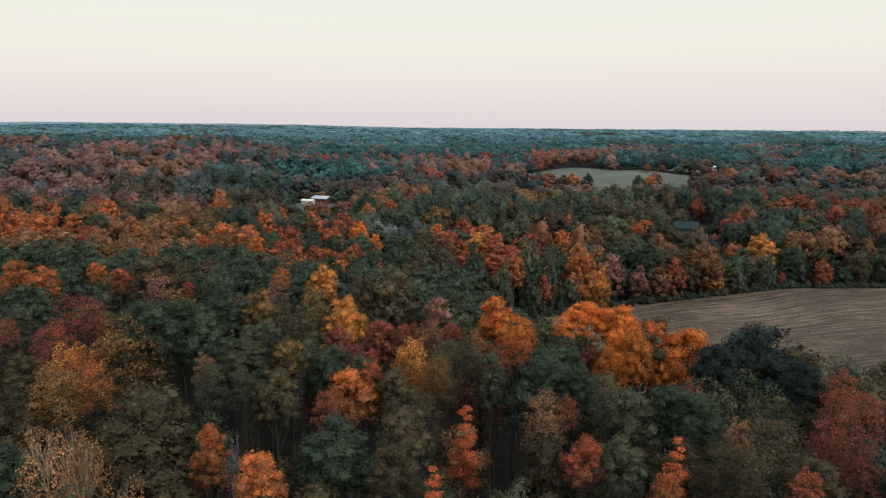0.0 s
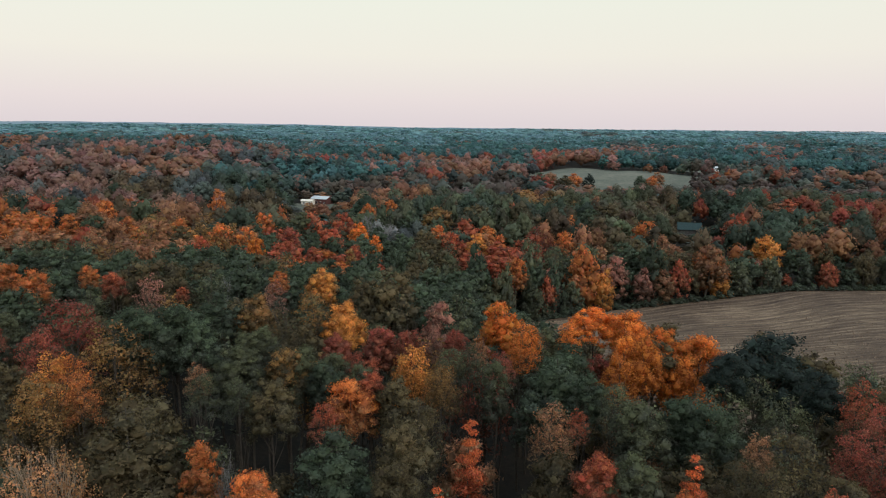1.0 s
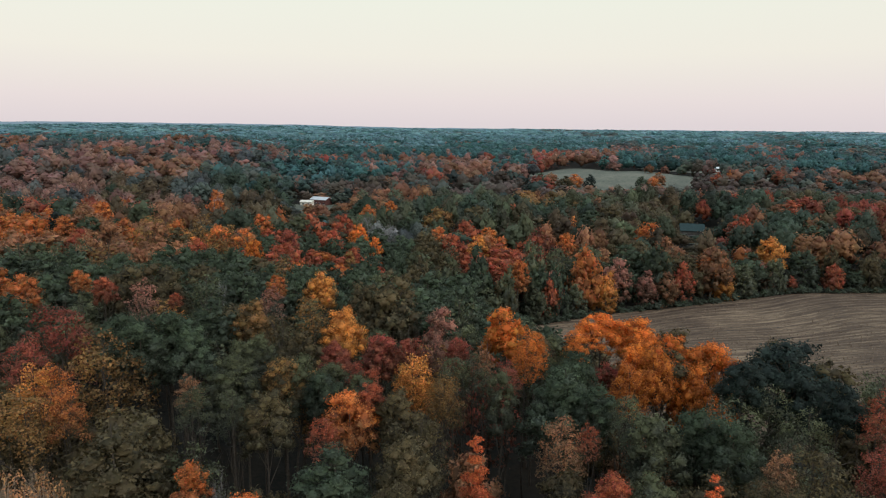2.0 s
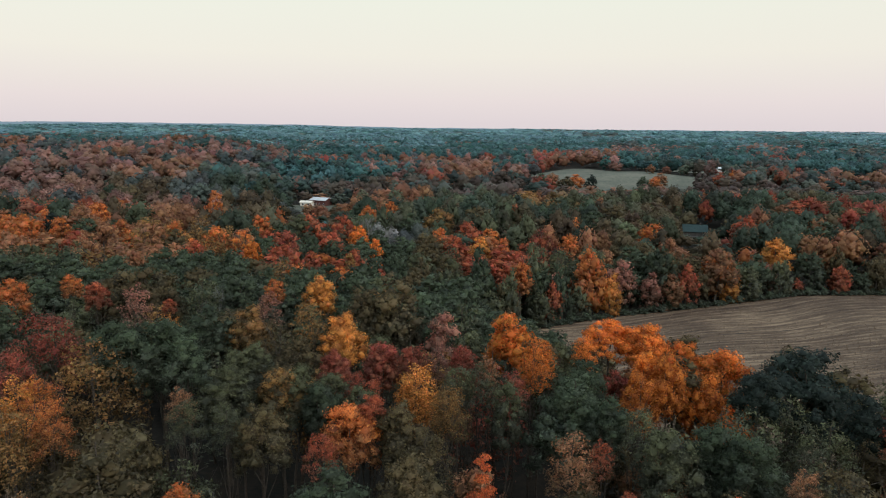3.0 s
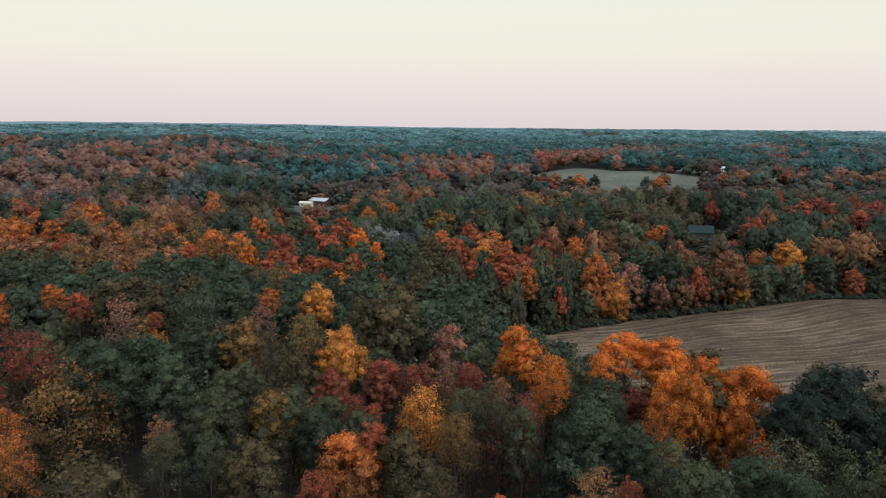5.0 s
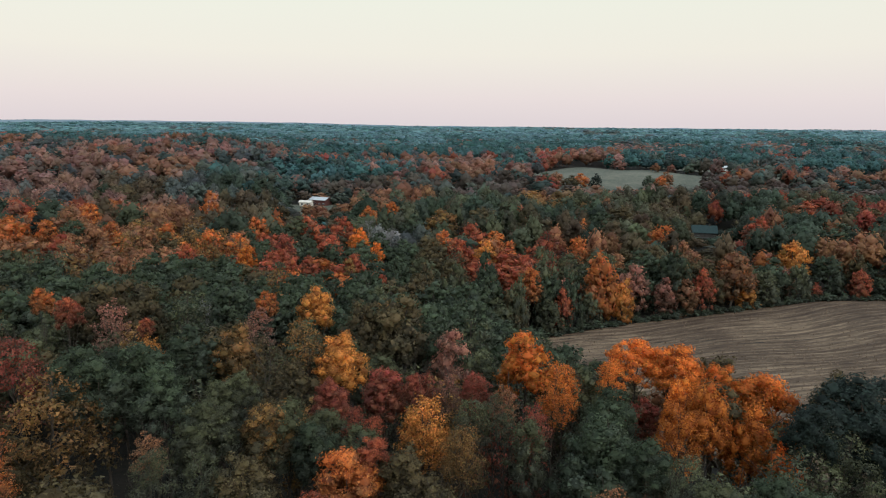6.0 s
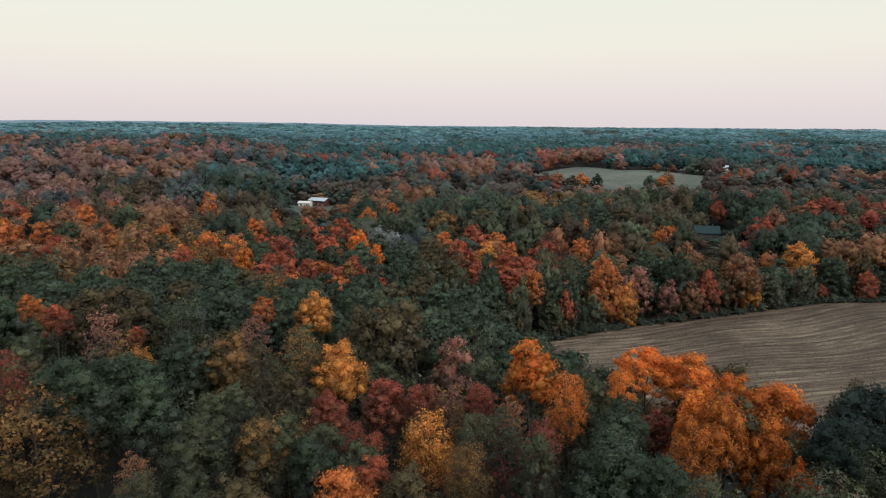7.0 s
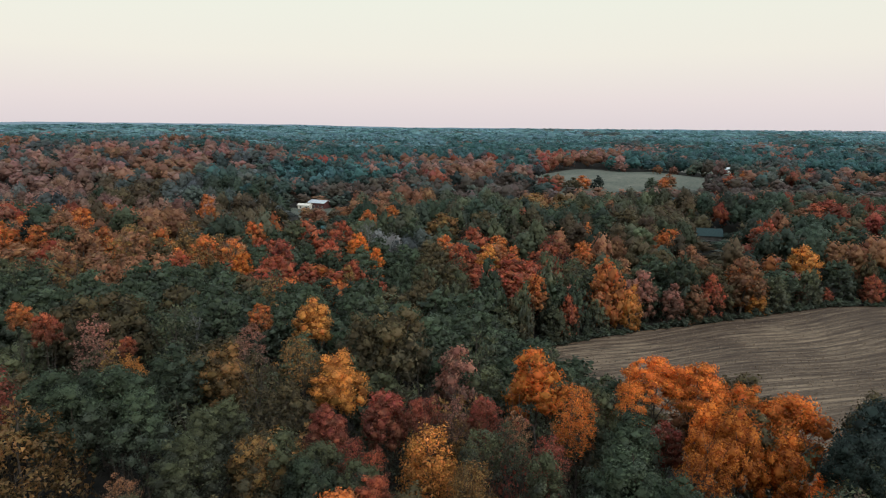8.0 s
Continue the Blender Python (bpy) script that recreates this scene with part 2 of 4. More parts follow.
def in_field(x, y, margin=0.0):
    return (x > 15 - margin) & (x < 300) & (y > field_near(x) - margin) & (y < field_far(x) + margin)


def row_line(x, y0):
    """The ploughed rows bend over the rise."""
    return y0 + 9 * np.sin((x - 40) / 44) + 0.3 * (x - 40) + 3.0 * np.sin(x / 19 + y0 / 31) + 1.2 * np.sin(x / 8.5 - y0 / 23)


rng = np.random.default_rng(5)
fx, y0 = np.meshgrid(np.arange(15, 262, 3.6), np.arange(-60, 262, 0.45))
fy = np.clip(row_line(fx, y0), field_near(fx), field_far(fx))
ridges = np.array([0.12, 0.18, 0.10, -0.04, -0.10, -0.02])[np.arange(len(fx)) % 6][:, None] + rng.normal(0, 0.025, fx.shape)
field = tagged(new("field", sheet("field", fx, fy, land(fx, fy) + 0.16 + ridges, SOIL)), "harvested brown corn field with curving rows of stubble", "field", kind="structure")

furrow = field.data.attributes.new("furrow", "FLOAT_VECTOR", "POINT")
furrow.data.foreach_set("vector", np.stack([fx, y0, 0 * fx], -1).astype(np.float32).ravel())

n = 90000
sx, srow = rng.uniform(16, 230, n), -59.5 + 2.7 * rng.integers(0, 119, n)
sy = row_line(sx, srow) + rng.normal(0, 0.55, n)
keep = in_field(sx, sy, -1.0)
sx, sy = sx[keep], sy[keep]
n = len(sx)
a, tall, wide = rng.uniform(0, 3.14, n), rng.uniform(0.10, 0.28, n), rng.uniform(0.06, 0.17, n)
base = np.stack([sx, sy, land(sx, sy) + 0.2], -1)
along = np.stack([np.cos(a), np.sin(a), 0 * a], -1) * wide[:, None]
lean = rng.normal(0, 0.12, (n, 3)) + np.array([0, 0, 1.0]) * tall[:, None]
sv = np.stack([base - along, base + along, base + lean + along * 0.5, base + lean - along * 0.6], 1).reshape(-1, 3)
tagged(new("corn_stubble", mesh_of("corn_stubble", sv, np.arange(4 * n).reshape(-1, 4), STRAW)), "short dry straw-coloured corn stubble standing in rows", "stubble", kind="stuff")


def patch(name, cx, cy, rx, ry, turn, label, material=GRASS, lift=0.35):
    """An open meadow with an uneven outline, lying on the ground."""
    rad, ang = np.meshgrid(np.linspace(0.0, 1, 14), np.linspace(0, 2 * np.pi, 61))
    edge = 1 + 0.16 * np.sin(3 * ang + cx) + 0.10 * np.sin(7 * ang + cy)
    px, py = rad * edge * rx * np.cos(ang), rad * edge * ry * np.sin(ang)
    c, s = math.cos(radians(turn)), math.sin(radians(turn))
    wx, wy = cx + c * px - s * py, cy + s * px + c * py
    return tagged(new(name, sheet(name, wx, wy, land(wx, wy) + lift, material)), label, "meadow", kind="structure")


MEADOWS = ((152, 592, 82, 105, -9), (296, 690, 84, 26, -8), (356, 612, 58, 50, -20), (-82, 424, 21, 26, 11), (136, 348, 12, 20, -21), (-390, 1640, 150, 40, 4), (60, 1900, 110, 30, -6), (-1500, 4200, 330, 90, 8), (1250, 3700, 180, 60, 0))
for m in MEADOWS:
    patch("meadow", *m, "dry pale green grass meadow between woods", lift=0.3 + m[1] / 1500)


def in_meadow(x, y):
    inside = np.zeros(np.shape(x), bool)
    for cx, cy, rx, ry, turn in MEADOWS:
        c, s = math.cos(radians(-turn)), math.sin(radians(-turn))
        u, v = (x - cx) * c - (y - cy) * s, (x - cx) * s + (y - cy) * c
        ang = np.arctan2(v / ry, u / rx)
        edge = 1.02 + 0.16 * np.sin(3 * ang + cx) + 0.10 * np.sin(7 * ang + cy)
        inside |= (u / rx) ** 2 + (v / ry) ** 2 < edge**2
    return inside


# ---------------------------------------------------------------- trees
def unit(v):
    return v / (np.linalg.norm(v, axis=-1, keepdims=True) + 1e-9)


def leaves(p, normal, size, rng, soft):
    """A small pointed spray of foliage at each place, facing about along its normal; soft: the way the bough faces."""
    n = len(p)
    t = unit(np.cross(normal, rng.normal(size=(n, 3))))
    b = np.cross(normal, t)
    s = size * rng.uniform(0.55, 1.35, (n, 1))
    w = rng.uniform(0.4, 0.75, (n, 1))
    v = np.stack([p + t * s, p - t * s * rng.uniform(0.3, 0.8, (n, 1)) + b * s * w, p - t * s * 0.6 - b * s * w], 1)
    return v.reshape(-1, 3), np.arange(3 * n).reshape(-1, 3), np.repeat(soft, 3, 0)


def lobes(style, w, h, rng):
    """The boughs of a crown: centres, radii and their height over width."""
    if style == "tier":
        k = 14
        f = np.linspace(0, 1, k)
        rad = 0.5 * w * (0.18 + 0.82 * np.sqrt(1 - f)) * 0.66
        ang = np.arange(k) * 2.4 + rng.uniform(-0.4, 0.4, k)
        c = np.stack([np.cos(ang) * rad * 0.75, np.sin(ang) * rad * 0.75, h * (0.36 + 0.60 * f)], -1)
        return c, np.maximum(rad * rng.uniform(0.65, 1.0, k), 0.12 * w), np.full(k, 0.45)
    k, low, flat, fat = {"round": (64, 0.40, 0.95, 0.115), "tall": (46, 0.30, 1.15, 0.125), "flame": (56, 0.32, 1.9, 0.10), "lace": (44, 0.34, 0.85, 0.12), "edge": (56, 0.05, 1.1, 0.12),
                         "dense": (80, 0.22, 0.9, 0.11), "cap": (20, 0.22, 1.15, 0.19), "knoll": (9, 0.2, 1.2, 0.25), "hedge": (12, -0.1, 1.3, 0.24), "umbrella": (52, 0.56, 0.8, 0.11)}[style]
    # Boughs set in a spiral round the crown, most of them on its lit dome.
    f = (np.arange(k) + 0.5) / k
    up = np.clip(1 - 1.5 * f + rng.normal(0, 0.07, k), -0.7, 1)
    ang = np.arange(k) * 2.39996 + rng.uniform(-0.5, 0.5, k) + rng.uniform(0, 6.28)
    flatness = np.sqrt(1 - up**2)
    d = np.stack([np.cos(ang) * flatness, np.sin(ang) * flatness, up], -1)
    mid, half = (0.46 + 0.54 * low) * h, (0.54 - 0.54 * low) * h
    r = w * fat * rng.uniform(0.6, 1.3, k)
    reach = rng.uniform(0.72, 1.08, k)
    reach[rng.random(k) < 0.2] *= 0.6
    taper = 1 - (0.25 if style in ("tall", "flame", "edge", "cap", "knoll", "hedge") else 0.12) * np.clip(d[:, 2], 0, 1)
    lop = 1 + 0.16 * np.sin(ang + rng.uniform(0, 6.28))
    c = np.stack([d[:, 0] * reach * taper * lop * (0.5 * w - 0.8 * r), d[:, 1] * reach * taper * lop * (0.5 * w - 0.8 * r), mid + d[:, 2] * reach * (half - 0.7 * r * flat)], -1)
    return c, r, np.full(k, flat)


KNOB = np.array([(1, 0, 0), (0, 1, 0), (-1, 0, 0), (0, -1, 0), (0, 0, 1), (0, 0, -1)], float)
KNOB_FACES = np.array([(0, 1, 4), (1, 2, 4), (2, 3, 4), (3, 0, 4), (1, 0, 5), (2, 1, 5), (3, 2, 5), (0, 3, 5)])


def crown_arrays(style, w, h, count, size, seed, toss=0.55):
    """The leaves of a crown, laid over the close inner foliage of each bough: places, faces and the way they face."""
    rng = np.random.default_rng(seed)
    c, r, flat = lobes(style, w, h, rng)
    m = count * 3
    pick = rng.choice(len(c), m, p=r**2 / (r**2).sum())
    d = unit(rng.normal(size=(m, 3)) + np.array([0, 0, 0.3]))
    dent = 1 + 0.16 * np.sin(5 * d[:, 0] + 7 * d[:, 1] + pick) * np.sin(6 * d[:, 2] + 2 * pick)
    shape = np.stack([np.ones(len(r)), np.ones(len(r)), flat], -1)
    p = c[pick] + d * (r[pick] * dent * (rng.uniform(0.66, 1.15, m) + (rng.random(m) < 0.14) * rng.uniform(0.0, 0.5, m)))[:, None] * shape[pick]
    gap = np.linalg.norm((p[:, None] - c[None]) / shape[None], axis=-1) / r[None]
    gap[np.arange(m), pick] = 9
    p, d = p[gap.min(1) > 0.62], d[gap.min(1) > 0.62]
    p, d = p[:count], d[:count]
    if style == "lace":
        gone = np.sin(p[:, 0] * 2.1 + seed) * np.sin(p[:, 1] * 2.3) * np.sin(p[:, 2] * 1.9) > 0.22
        p, d = p[~gone], d[~gone]
    heart = c.mean(0)
    out = unit((p - heart) / np.array([0.5 * w, 0.5 * w, 0.5 * (h - heart[2]) + 0.25 * h]))
    soft = unit(0.75 * d + 0.55 * out + rng.normal(size=d.shape) * 0.22)
    facing = unit(soft + rng.normal(size=d.shape) * toss)
    if style == "flame":
        facing = unit(facing * np.array([1, 1, 0.35]))
    flip = (facing * soft).sum(1) < 0
    facing[flip] *= -1
    lv, lf, ln = leaves(p, facing, size, rng, soft)
    if style in ("lace", "tier") or count < 40:
        return lv, lf, ln
    k = len(c)
    turn = rng.uniform(0, 6.28, (k, 1))
    kx, ky = KNOB[None, :, 0] * np.cos(turn) - KNOB[None, :, 1] * np.sin(turn), KNOB[None, :, 0] * np.sin(turn) + KNOB[None, :, 1] * np.cos(turn)
    kd = np.stack([kx, ky, KNOB[None, :, 2] + 0 * turn], -1)
    kv = c[:, None] + kd * (r[:, None] * rng.uniform(0.55, 0.9, (k, 6)))[..., None] * shape[:, None]
    kn = unit(0.75 * kd + 0.55 * unit(c - heart)[:, None])
    kf = KNOB_FACES[None] + len(lv) + 6 * np.arange(k)[:, None, None]
    return np.vstack([lv, kv.reshape(-1, 3)]), np.vstack([lf, kf.reshape(-1, 3)]), np.vstack([ln, kn.reshape(-1, 3)])


def tube(p0, p1, r0, r1, sides=5):
    p0, p1 = np.asarray(p0, float), np.asarray(p1, float)
    d = unit(p1 - p0)
    u = unit(np.cross(d, (0.31, 0.95, 0.11)))
    v = np.cross(d, u)
    a = np.arange(sides) * 2 * np.pi / sides
    ring = np.cos(a)[:, None] * u + np.sin(a)[:, None] * v
    i = np.arange(sides)
    j = (i + 1) % sides
    return np.vstack([p0 + ring * r0, p1 + ring * r1]), np.stack([i, j, j + sides, i + sides], -1)


def joined(pieces):
    verts, faces, at = [], [], 0
    for v, f in pieces:
        verts.append(v)
        faces.append(f + at)
        at += len(v)
    return np.vstack(verts), np.vstack(faces)


def bough(p, d, length, radius, depth, rng, out, sides=4):
    """A branch that bends and forks into thinner ones."""
    mid = p + d * length * 0.5
    d2 = unit(d + rng.normal(size=3) * 0.16 + np.array([0, 0, 0.08]))
    end = mid + d2 * length * 0.5
    out.append(tube(p, mid, radius, radius * 0.78, sides))
    out.append(tube(mid, end, radius * 0.78, radius * 0.5, sides))
    if depth:
        for f in rng.uniform(0.35, 1.0, 4 if depth > 1 else 5):
            start = p + (mid - p) * min(1, 2 * f) + (end - mid) * max(0, 2 * f - 1)
            bough(start, unit(d2 + rng.normal(size=3) * 0.5 + np.array([0, 0, 0.15])), length * rng.uniform(0.45, 0.7), radius * 0.45, depth - 1, rng, out, 3)


def trunk_arrays(style, w, h, seed, limbs=7):
    """A tapered trunk with root flare that forks into the boughs."""
    rng = np.random.default_rng(seed + 900)
    out, r = [], 0.0125 * h
    bend = np.cumsum(rng.normal(0, 0.012 * h, (5, 2)), 0)
    pts = [np.array([0, 0, -0.6])] + [np.array([*bend[i], h * f]) for i, f in enumerate((0.05, 0.22, 0.42, 0.62, 0.82))]
    rad = (r * 1.5, r * 1.05, r * 0.9, r * 0.72, r * 0.45, r * 0.16)
    for i in range(5):
        out.append(tube(pts[i], pts[i + 1], rad[i], rad[i + 1], 6))
    if style == "bare":
        for k in range(26):
            f = rng.uniform(0.34, 0.86)
            a = k * 2.4 + rng.uniform(-0.3, 0.3)
            start = np.array([np.interp(f, (0.05, 0.22, 0.42, 0.62, 0.82), bend[:, 0]), np.interp(f, (0.05, 0.22, 0.42, 0.62, 0.82), bend[:, 1]), h * f])
            bough(start, unit(np.array([math.cos(a), math.sin(a), 0.75 + 0.9 * f])), 0.34 * h * (1.06 - f) + 0.06 * w, r * 0.22, 2, rng, out, 3)
    else:
        c, rr, flat = lobes(style, w, h, np.random.default_rng(seed))
        for q in c[::6][:limbs]:
            f = float(np.clip(q[2] / h - 0.18, 0.10, 0.78))
            start = np.array([np.interp(f, (0.05, 0.22, 0.42, 0.62, 0.82), bend[:, 0]), np.interp(f, (0.05, 0.22, 0.42, 0.62, 0.82), bend[:, 1]), h * f])
            bough(start, unit(q - start), float(np.linalg.norm(q - start)) * 1.1, r * 0.3, 1 if style == "lace" else 0, rng, out)
    return joined(out)


# Crown styles at their nominal width and height: leaves for near trees and for those farther off.
STYLES = {"round": (9.0, 23.0, 6800, 0.20), "tall": (6.5, 23.0, 5400, 0.18), "flame": (7.0, 22.0, 6000, 0.19), "lace": (8.0, 22.0, 5600, 0.17),
          "tier": (5.5, 22.0, 4600, 0.18), "edge": (9.0, 16.0, 6800, 0.20), "dense": (10.0, 20.0, 7600, 0.21), "umbrella": (10.0, 22.0, 6400, 0.20), "bare": (11.0, 22.0, 0, 0.3)}
CROWNS, MID_CROWNS, FAR_CROWNS, TRUNKS, FAR_TRUNKS, SPAN = {}, {}, {}, {}, {}, {}
# How deep a crown hangs, for its width.
DEPTH = {"round": 1.15, "dense": 1.1, "lace": 1.3, "tall": 1.9, "flame": 1.6, "tier": 2.6, "umbrella": 0.75}


def crown_mesh(paint, *how):
    v, f, soft = crown_arrays(*how)
    me = mesh_of("crown", v, f, paint, normals=soft)
    SPAN[me.name] = (2 * float(np.percentile(np.hypot(v[:, 0], v[:, 1]), 95)), float(np.percentile(v[:, 2], 1)), float(v[:, 2].max()))
    return me


for s_no, (style, (w0, h0, count, size)) in enumerate(STYLES.items()):
    for v in range(3):
        seed = 100 * s_no + v
        if count:
            CROWNS[style, v] = crown_mesh(LEAF["olive"], style, w0, h0, count, size, seed)
            MID_CROWNS[style, v] = crown_mesh(LEAF["olive"], style, w0, h0, count * 2 // 5, size * 1.4, seed)
            FAR_CROWNS[style, v] = crown_mesh(LEAF["olive"], style, w0, h0, count // 6, size * 2.0, seed)
        FAR_TRUNKS[style, v] = mesh_of("trunk", *trunk_arrays(style, w0, h0, seed, 2), BARK, True)
        TRUNKS[style, v] = mesh_of("trunk", *trunk_arrays(style, w0, h0, seed), BARK, True)
BARE_LEAVES = [crown_mesh(LEAF["tan"], "lace", 8.0, 22.0, 4200, 0.125, 70 + v) for v in range(3)]

KIND = {
    "orange": ("maple_tree", "tall maple with bright orange autumn leaves", ("round", "tall")),
    "amber": ("poplar_tree", "golden orange poplar with upright leafy boughs beside the field", ("flame",)),
    "gold": ("hickory_tree", "hickory with bright golden yellow autumn leaves", ("round", "lace")),
    "olive_gold": ("walnut_tree", "walnut turning from green to olive gold", ("lace",)),
    "red": ("red_maple_tree", "maple with warm red autumn leaves", ("tall", "round")),
    "scarlet": ("sumac_tree", "slender tree with tiers of glowing scarlet leaves", ("tier",)),
    "crimson": ("cherry_tree", "cherry with dull crimson autumn leaves", ("lace", "lace", "tall")),
    "pink": ("ash_tree", "thinly leaved ash in faded pinkish tan", ("lace", "tall")),
    "rust": ("beech_tree", "beech with rust brown autumn leaves", ("tall", "round")),
    "brown": ("hornbeam_tree", "broad hornbeam with dull brown leaves", ("round", "dense")),
    "olive": ("elm_tree", "elm with greyish olive green leaves", ("lace", "round", "lace")),
    "green": ("oak_tree", "broad oak still in dark green leaf", ("round", "dense")),
    "dark": ("yew_tree", "dense very dark green tree at the field's edge", ("dense",)),
    "tan": ("bare_tree", "nearly bare pale tree with a few tan leaves", ("bare",)),
    "grey": ("dead_tree", "leafless grey tree with fine twigs", ("bare",)),
    "vine": ("ash_tree", "thin olive ash overgrown with vines", ("lace",)),
}
planted = []
choice = random.Random(11)


def plant(kind, x, y, height, width, near=True, style=None):
    """One tree: an empty at its foot, with trunk and crown."""
    name, label, styles = KIND[kind]
    style = style or choice.choice(styles)
    if kind == "scarlet" and style != "tier":
        name, label = "red_maple_tree", "maple with bright scarlet orange autumn leaves"
    v = choice.randrange(3)
    w0, h0 = STYLES[style][:2]
    thing = tagged(new(name), label, "tree", "trees of the wood")
    thing.matrix_world = pose(x, y, float(land(x, y)) - 0.1, 0, 0, choice.uniform(0, 360))
    trunk = new("trunk", (TRUNKS if near else FAR_TRUNKS)[style, v])
    trunk.parent = thing
    trunk.scale = (width / w0, width / w0, height / h0)
    trunk.material_slots[0].link = "OBJECT"
    trunk.material_slots[0].material = PALE_BARK if kind == "tan" else GREY_BARK if kind == "grey" else BARK
    if kind != "grey":
        fine, coarse = (100, 140) if kind in ("amber", "gold", "dark") else (86, 115)
        detail = FAR_CROWNS if not near or y > coarse else MID_CROWNS if near == "mid" or y > fine else CROWNS
        crown = new("crown", BARE_LEAVES[v] if style == "bare" else detail[style, v])
        crown.parent = thing
        wide, foot, top = SPAN[crown.data.name]
        deep = min(DEPTH[style] * width, 0.82 * height) if style in DEPTH else 0.97 * height if style == "edge" else height * (top - foot) / h0
        crown.scale = (width / wide, width / wide, deep / (top - foot))
        crown.location = (0, 0, height - top * deep / (top - foot))
        crown.material_slots[0].link = "OBJECT"
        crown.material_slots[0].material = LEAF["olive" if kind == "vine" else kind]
    planted.append((x, y, width))


# Trees that stand out, by kind and habit: x, y, height, crown width.
for spot in ((-32, 47.8, 23.7, 6.4), (-29.2, 47.6, 23.8, 5.3), (-22.8, 42.4, 23.7, 4.2),):
    plant("tan", *spot)
for spot in ((-27.5, 53.8, 23.7, 10.6), (-4.1, 50.3, 23.8, 4.9),):
    plant("brown", *spot, style="dense")
for spot in ((-20.4, 51.3, 23.8, 3.8),):
    plant("orange", *spot, style="tall")
for spot in ((-14.8, 48.2, 23.7, 4.5), (-65.2, 101.3, 23.6, 5.1), (-58.5, 104.7, 23.6, 3.4), (-73.7, 106.8, 23.5, 6.3), (-30.4, 117.7, 20.9, 3.9), (-10.2, 68.7, 23.7, 6.2),):
    plant("orange", *spot, style="round")
for spot in ((-18, 51, 23.8, 3.3), (-39.9, 115.7, 19.7, 3.7),):
    plant("grey", *spot)
for spot in ((-40.5, 64.4, 23.7, 5.9), (-38.6, 93.8, 21.1, 4), (-4, 79.6, 23.6, 6.5), (-3.9, 77.9, 23.6, 5.8),):
    plant("gold", *spot, style="lace")
for spot in ((-38.6, 64.9, 23.7, 4.2), (-35, 60.1, 23.7, 4.1), (18.6, 46.9, 23.8, 3),):
    plant("orange", *spot, style="lace")
for spot in ((-37.3, 58.3, 23.8, 6.6), (-38.8, 74.7, 23.7, 9.8), (-42.4, 96.9, 21.1, 4.9), (-20.2, 98.6, 23.6, 6.5), (-0.4, 70.9, 23.7, 4.2), (-0.2, 72.4, 23.7, 4.8),):
    plant("olive_gold", *spot, style="lace")
for spot in ((-50.2, 85.6, 23.6, 9.2), (-46.1, 71.2, 23.7, 5.9), (-51.7, 72.2, 23.7, 3.2), (-4, 85.1, 23.6, 4.2), (2, 84.4, 23.7, 4.2), (45, 62.5, 23.8, 4.9), (37.6, 56.6, 23.7, 4.2), (38.1, 53.3, 23.8, 4.9), (7.4, 77.2, 23.6, 3.6), (-10.7, 75.8, 23.6, 3.1),):
    plant("crimson", *spot, style="lace")
for spot in ((-52.4, 100.3, 23.6, 3.8), (-8.1, 70, 23.7, 3.5), (13.4, 52.6, 23.7, 4), (-37.8, 91.6, 23.6, 2),):
    plant("red", *spot, style="round")
for spot in ((-53.5, 109.5, 23.6, 9.9), (-47.8, 110.9, 23.6, 9.8), (-18.9, 75, 23.7, 5.9), (-18.3, 64.9, 23.7, 5.9), (-42.4, 61.2, 23.8, 4.7), (-9.8, 114.3, 24.6, 11.9), (-5.3, 68.8, 23.7, 6.6), (-3.6, 58.5, 23.7, 6.2), (32.5, 49, 23.7, 5), (-14.4, 114.7, 23.6, 9.1),):
    plant("brown", *spot, style="round")
for spot in ((-26.9, 100.1, 23.6, 4.3), (-46, 100.1, 23.5, 5.8), (-1.5, 84.9, 23.6, 3.5),):
    plant("pink", *spot, style="lace")
for spot in ((-32.6, 91.2, 23.6, 7.2), (-35.9, 82.8, 23.7, 9), (-61.4, 90.4, 23.6, 7.2), (13.6, 75.3, 23.6, 7.7), (-9.8, 56.1, 23.7, 8.1), (26.6, 61.6, 23.8, 6.5), (13.5, 73.1, 23.7, 9.6), (-34.5, 83.2, 23.7, 7.4),):
    plant("green", *spot, style="dense")
for spot in ((-27.6, 93.7, 23.6, 7.3), (-18.6, 74.3, 23.7, 5.3),):
    plant("olive_gold", *spot, style="round")
for spot in ((-41.5, 82.5, 23.6, 7.6), (-31.1, 79.8, 23.6, 6.5), (-13.6, 72.3, 23.7, 5), (16.7, 70.1, 23.7, 5.3), (25.2, 64.7, 23.7, 6.2), (-37.3, 79.7, 23.7, 6.3),):
    plant("green", *spot, style="round")
for spot in ((-24.3, 77.9, 23.7, 5.5), (-24, 72.2, 23.6, 5.8), (-54.5, 78.6, 23.6, 5.5), (-17.4, 75.3, 23.7, 6.5), (20.2, 63.6, 23.7, 6.7), (16.4, 51.8, 23.8, 4.9), (-13.5, 75.2, 23.7, 4.7), (-23.6, 73.2, 23.7, 3.4), (-23, 80.3, 23.7, 4.2), (-9.2, 72.3, 23.6, 4.4),):
    plant("olive", *spot, style="round")
for spot in ((-22, 87.9, 23.6, 6.8), (-2.5, 62.7, 23.8, 6.1), (32.8, 57.1, 23.7, 8), (24.8, 51.2, 23.7, 4.6), (27, 50.2, 23.7, 4.6),):
    plant("brown", *spot, style="lace")
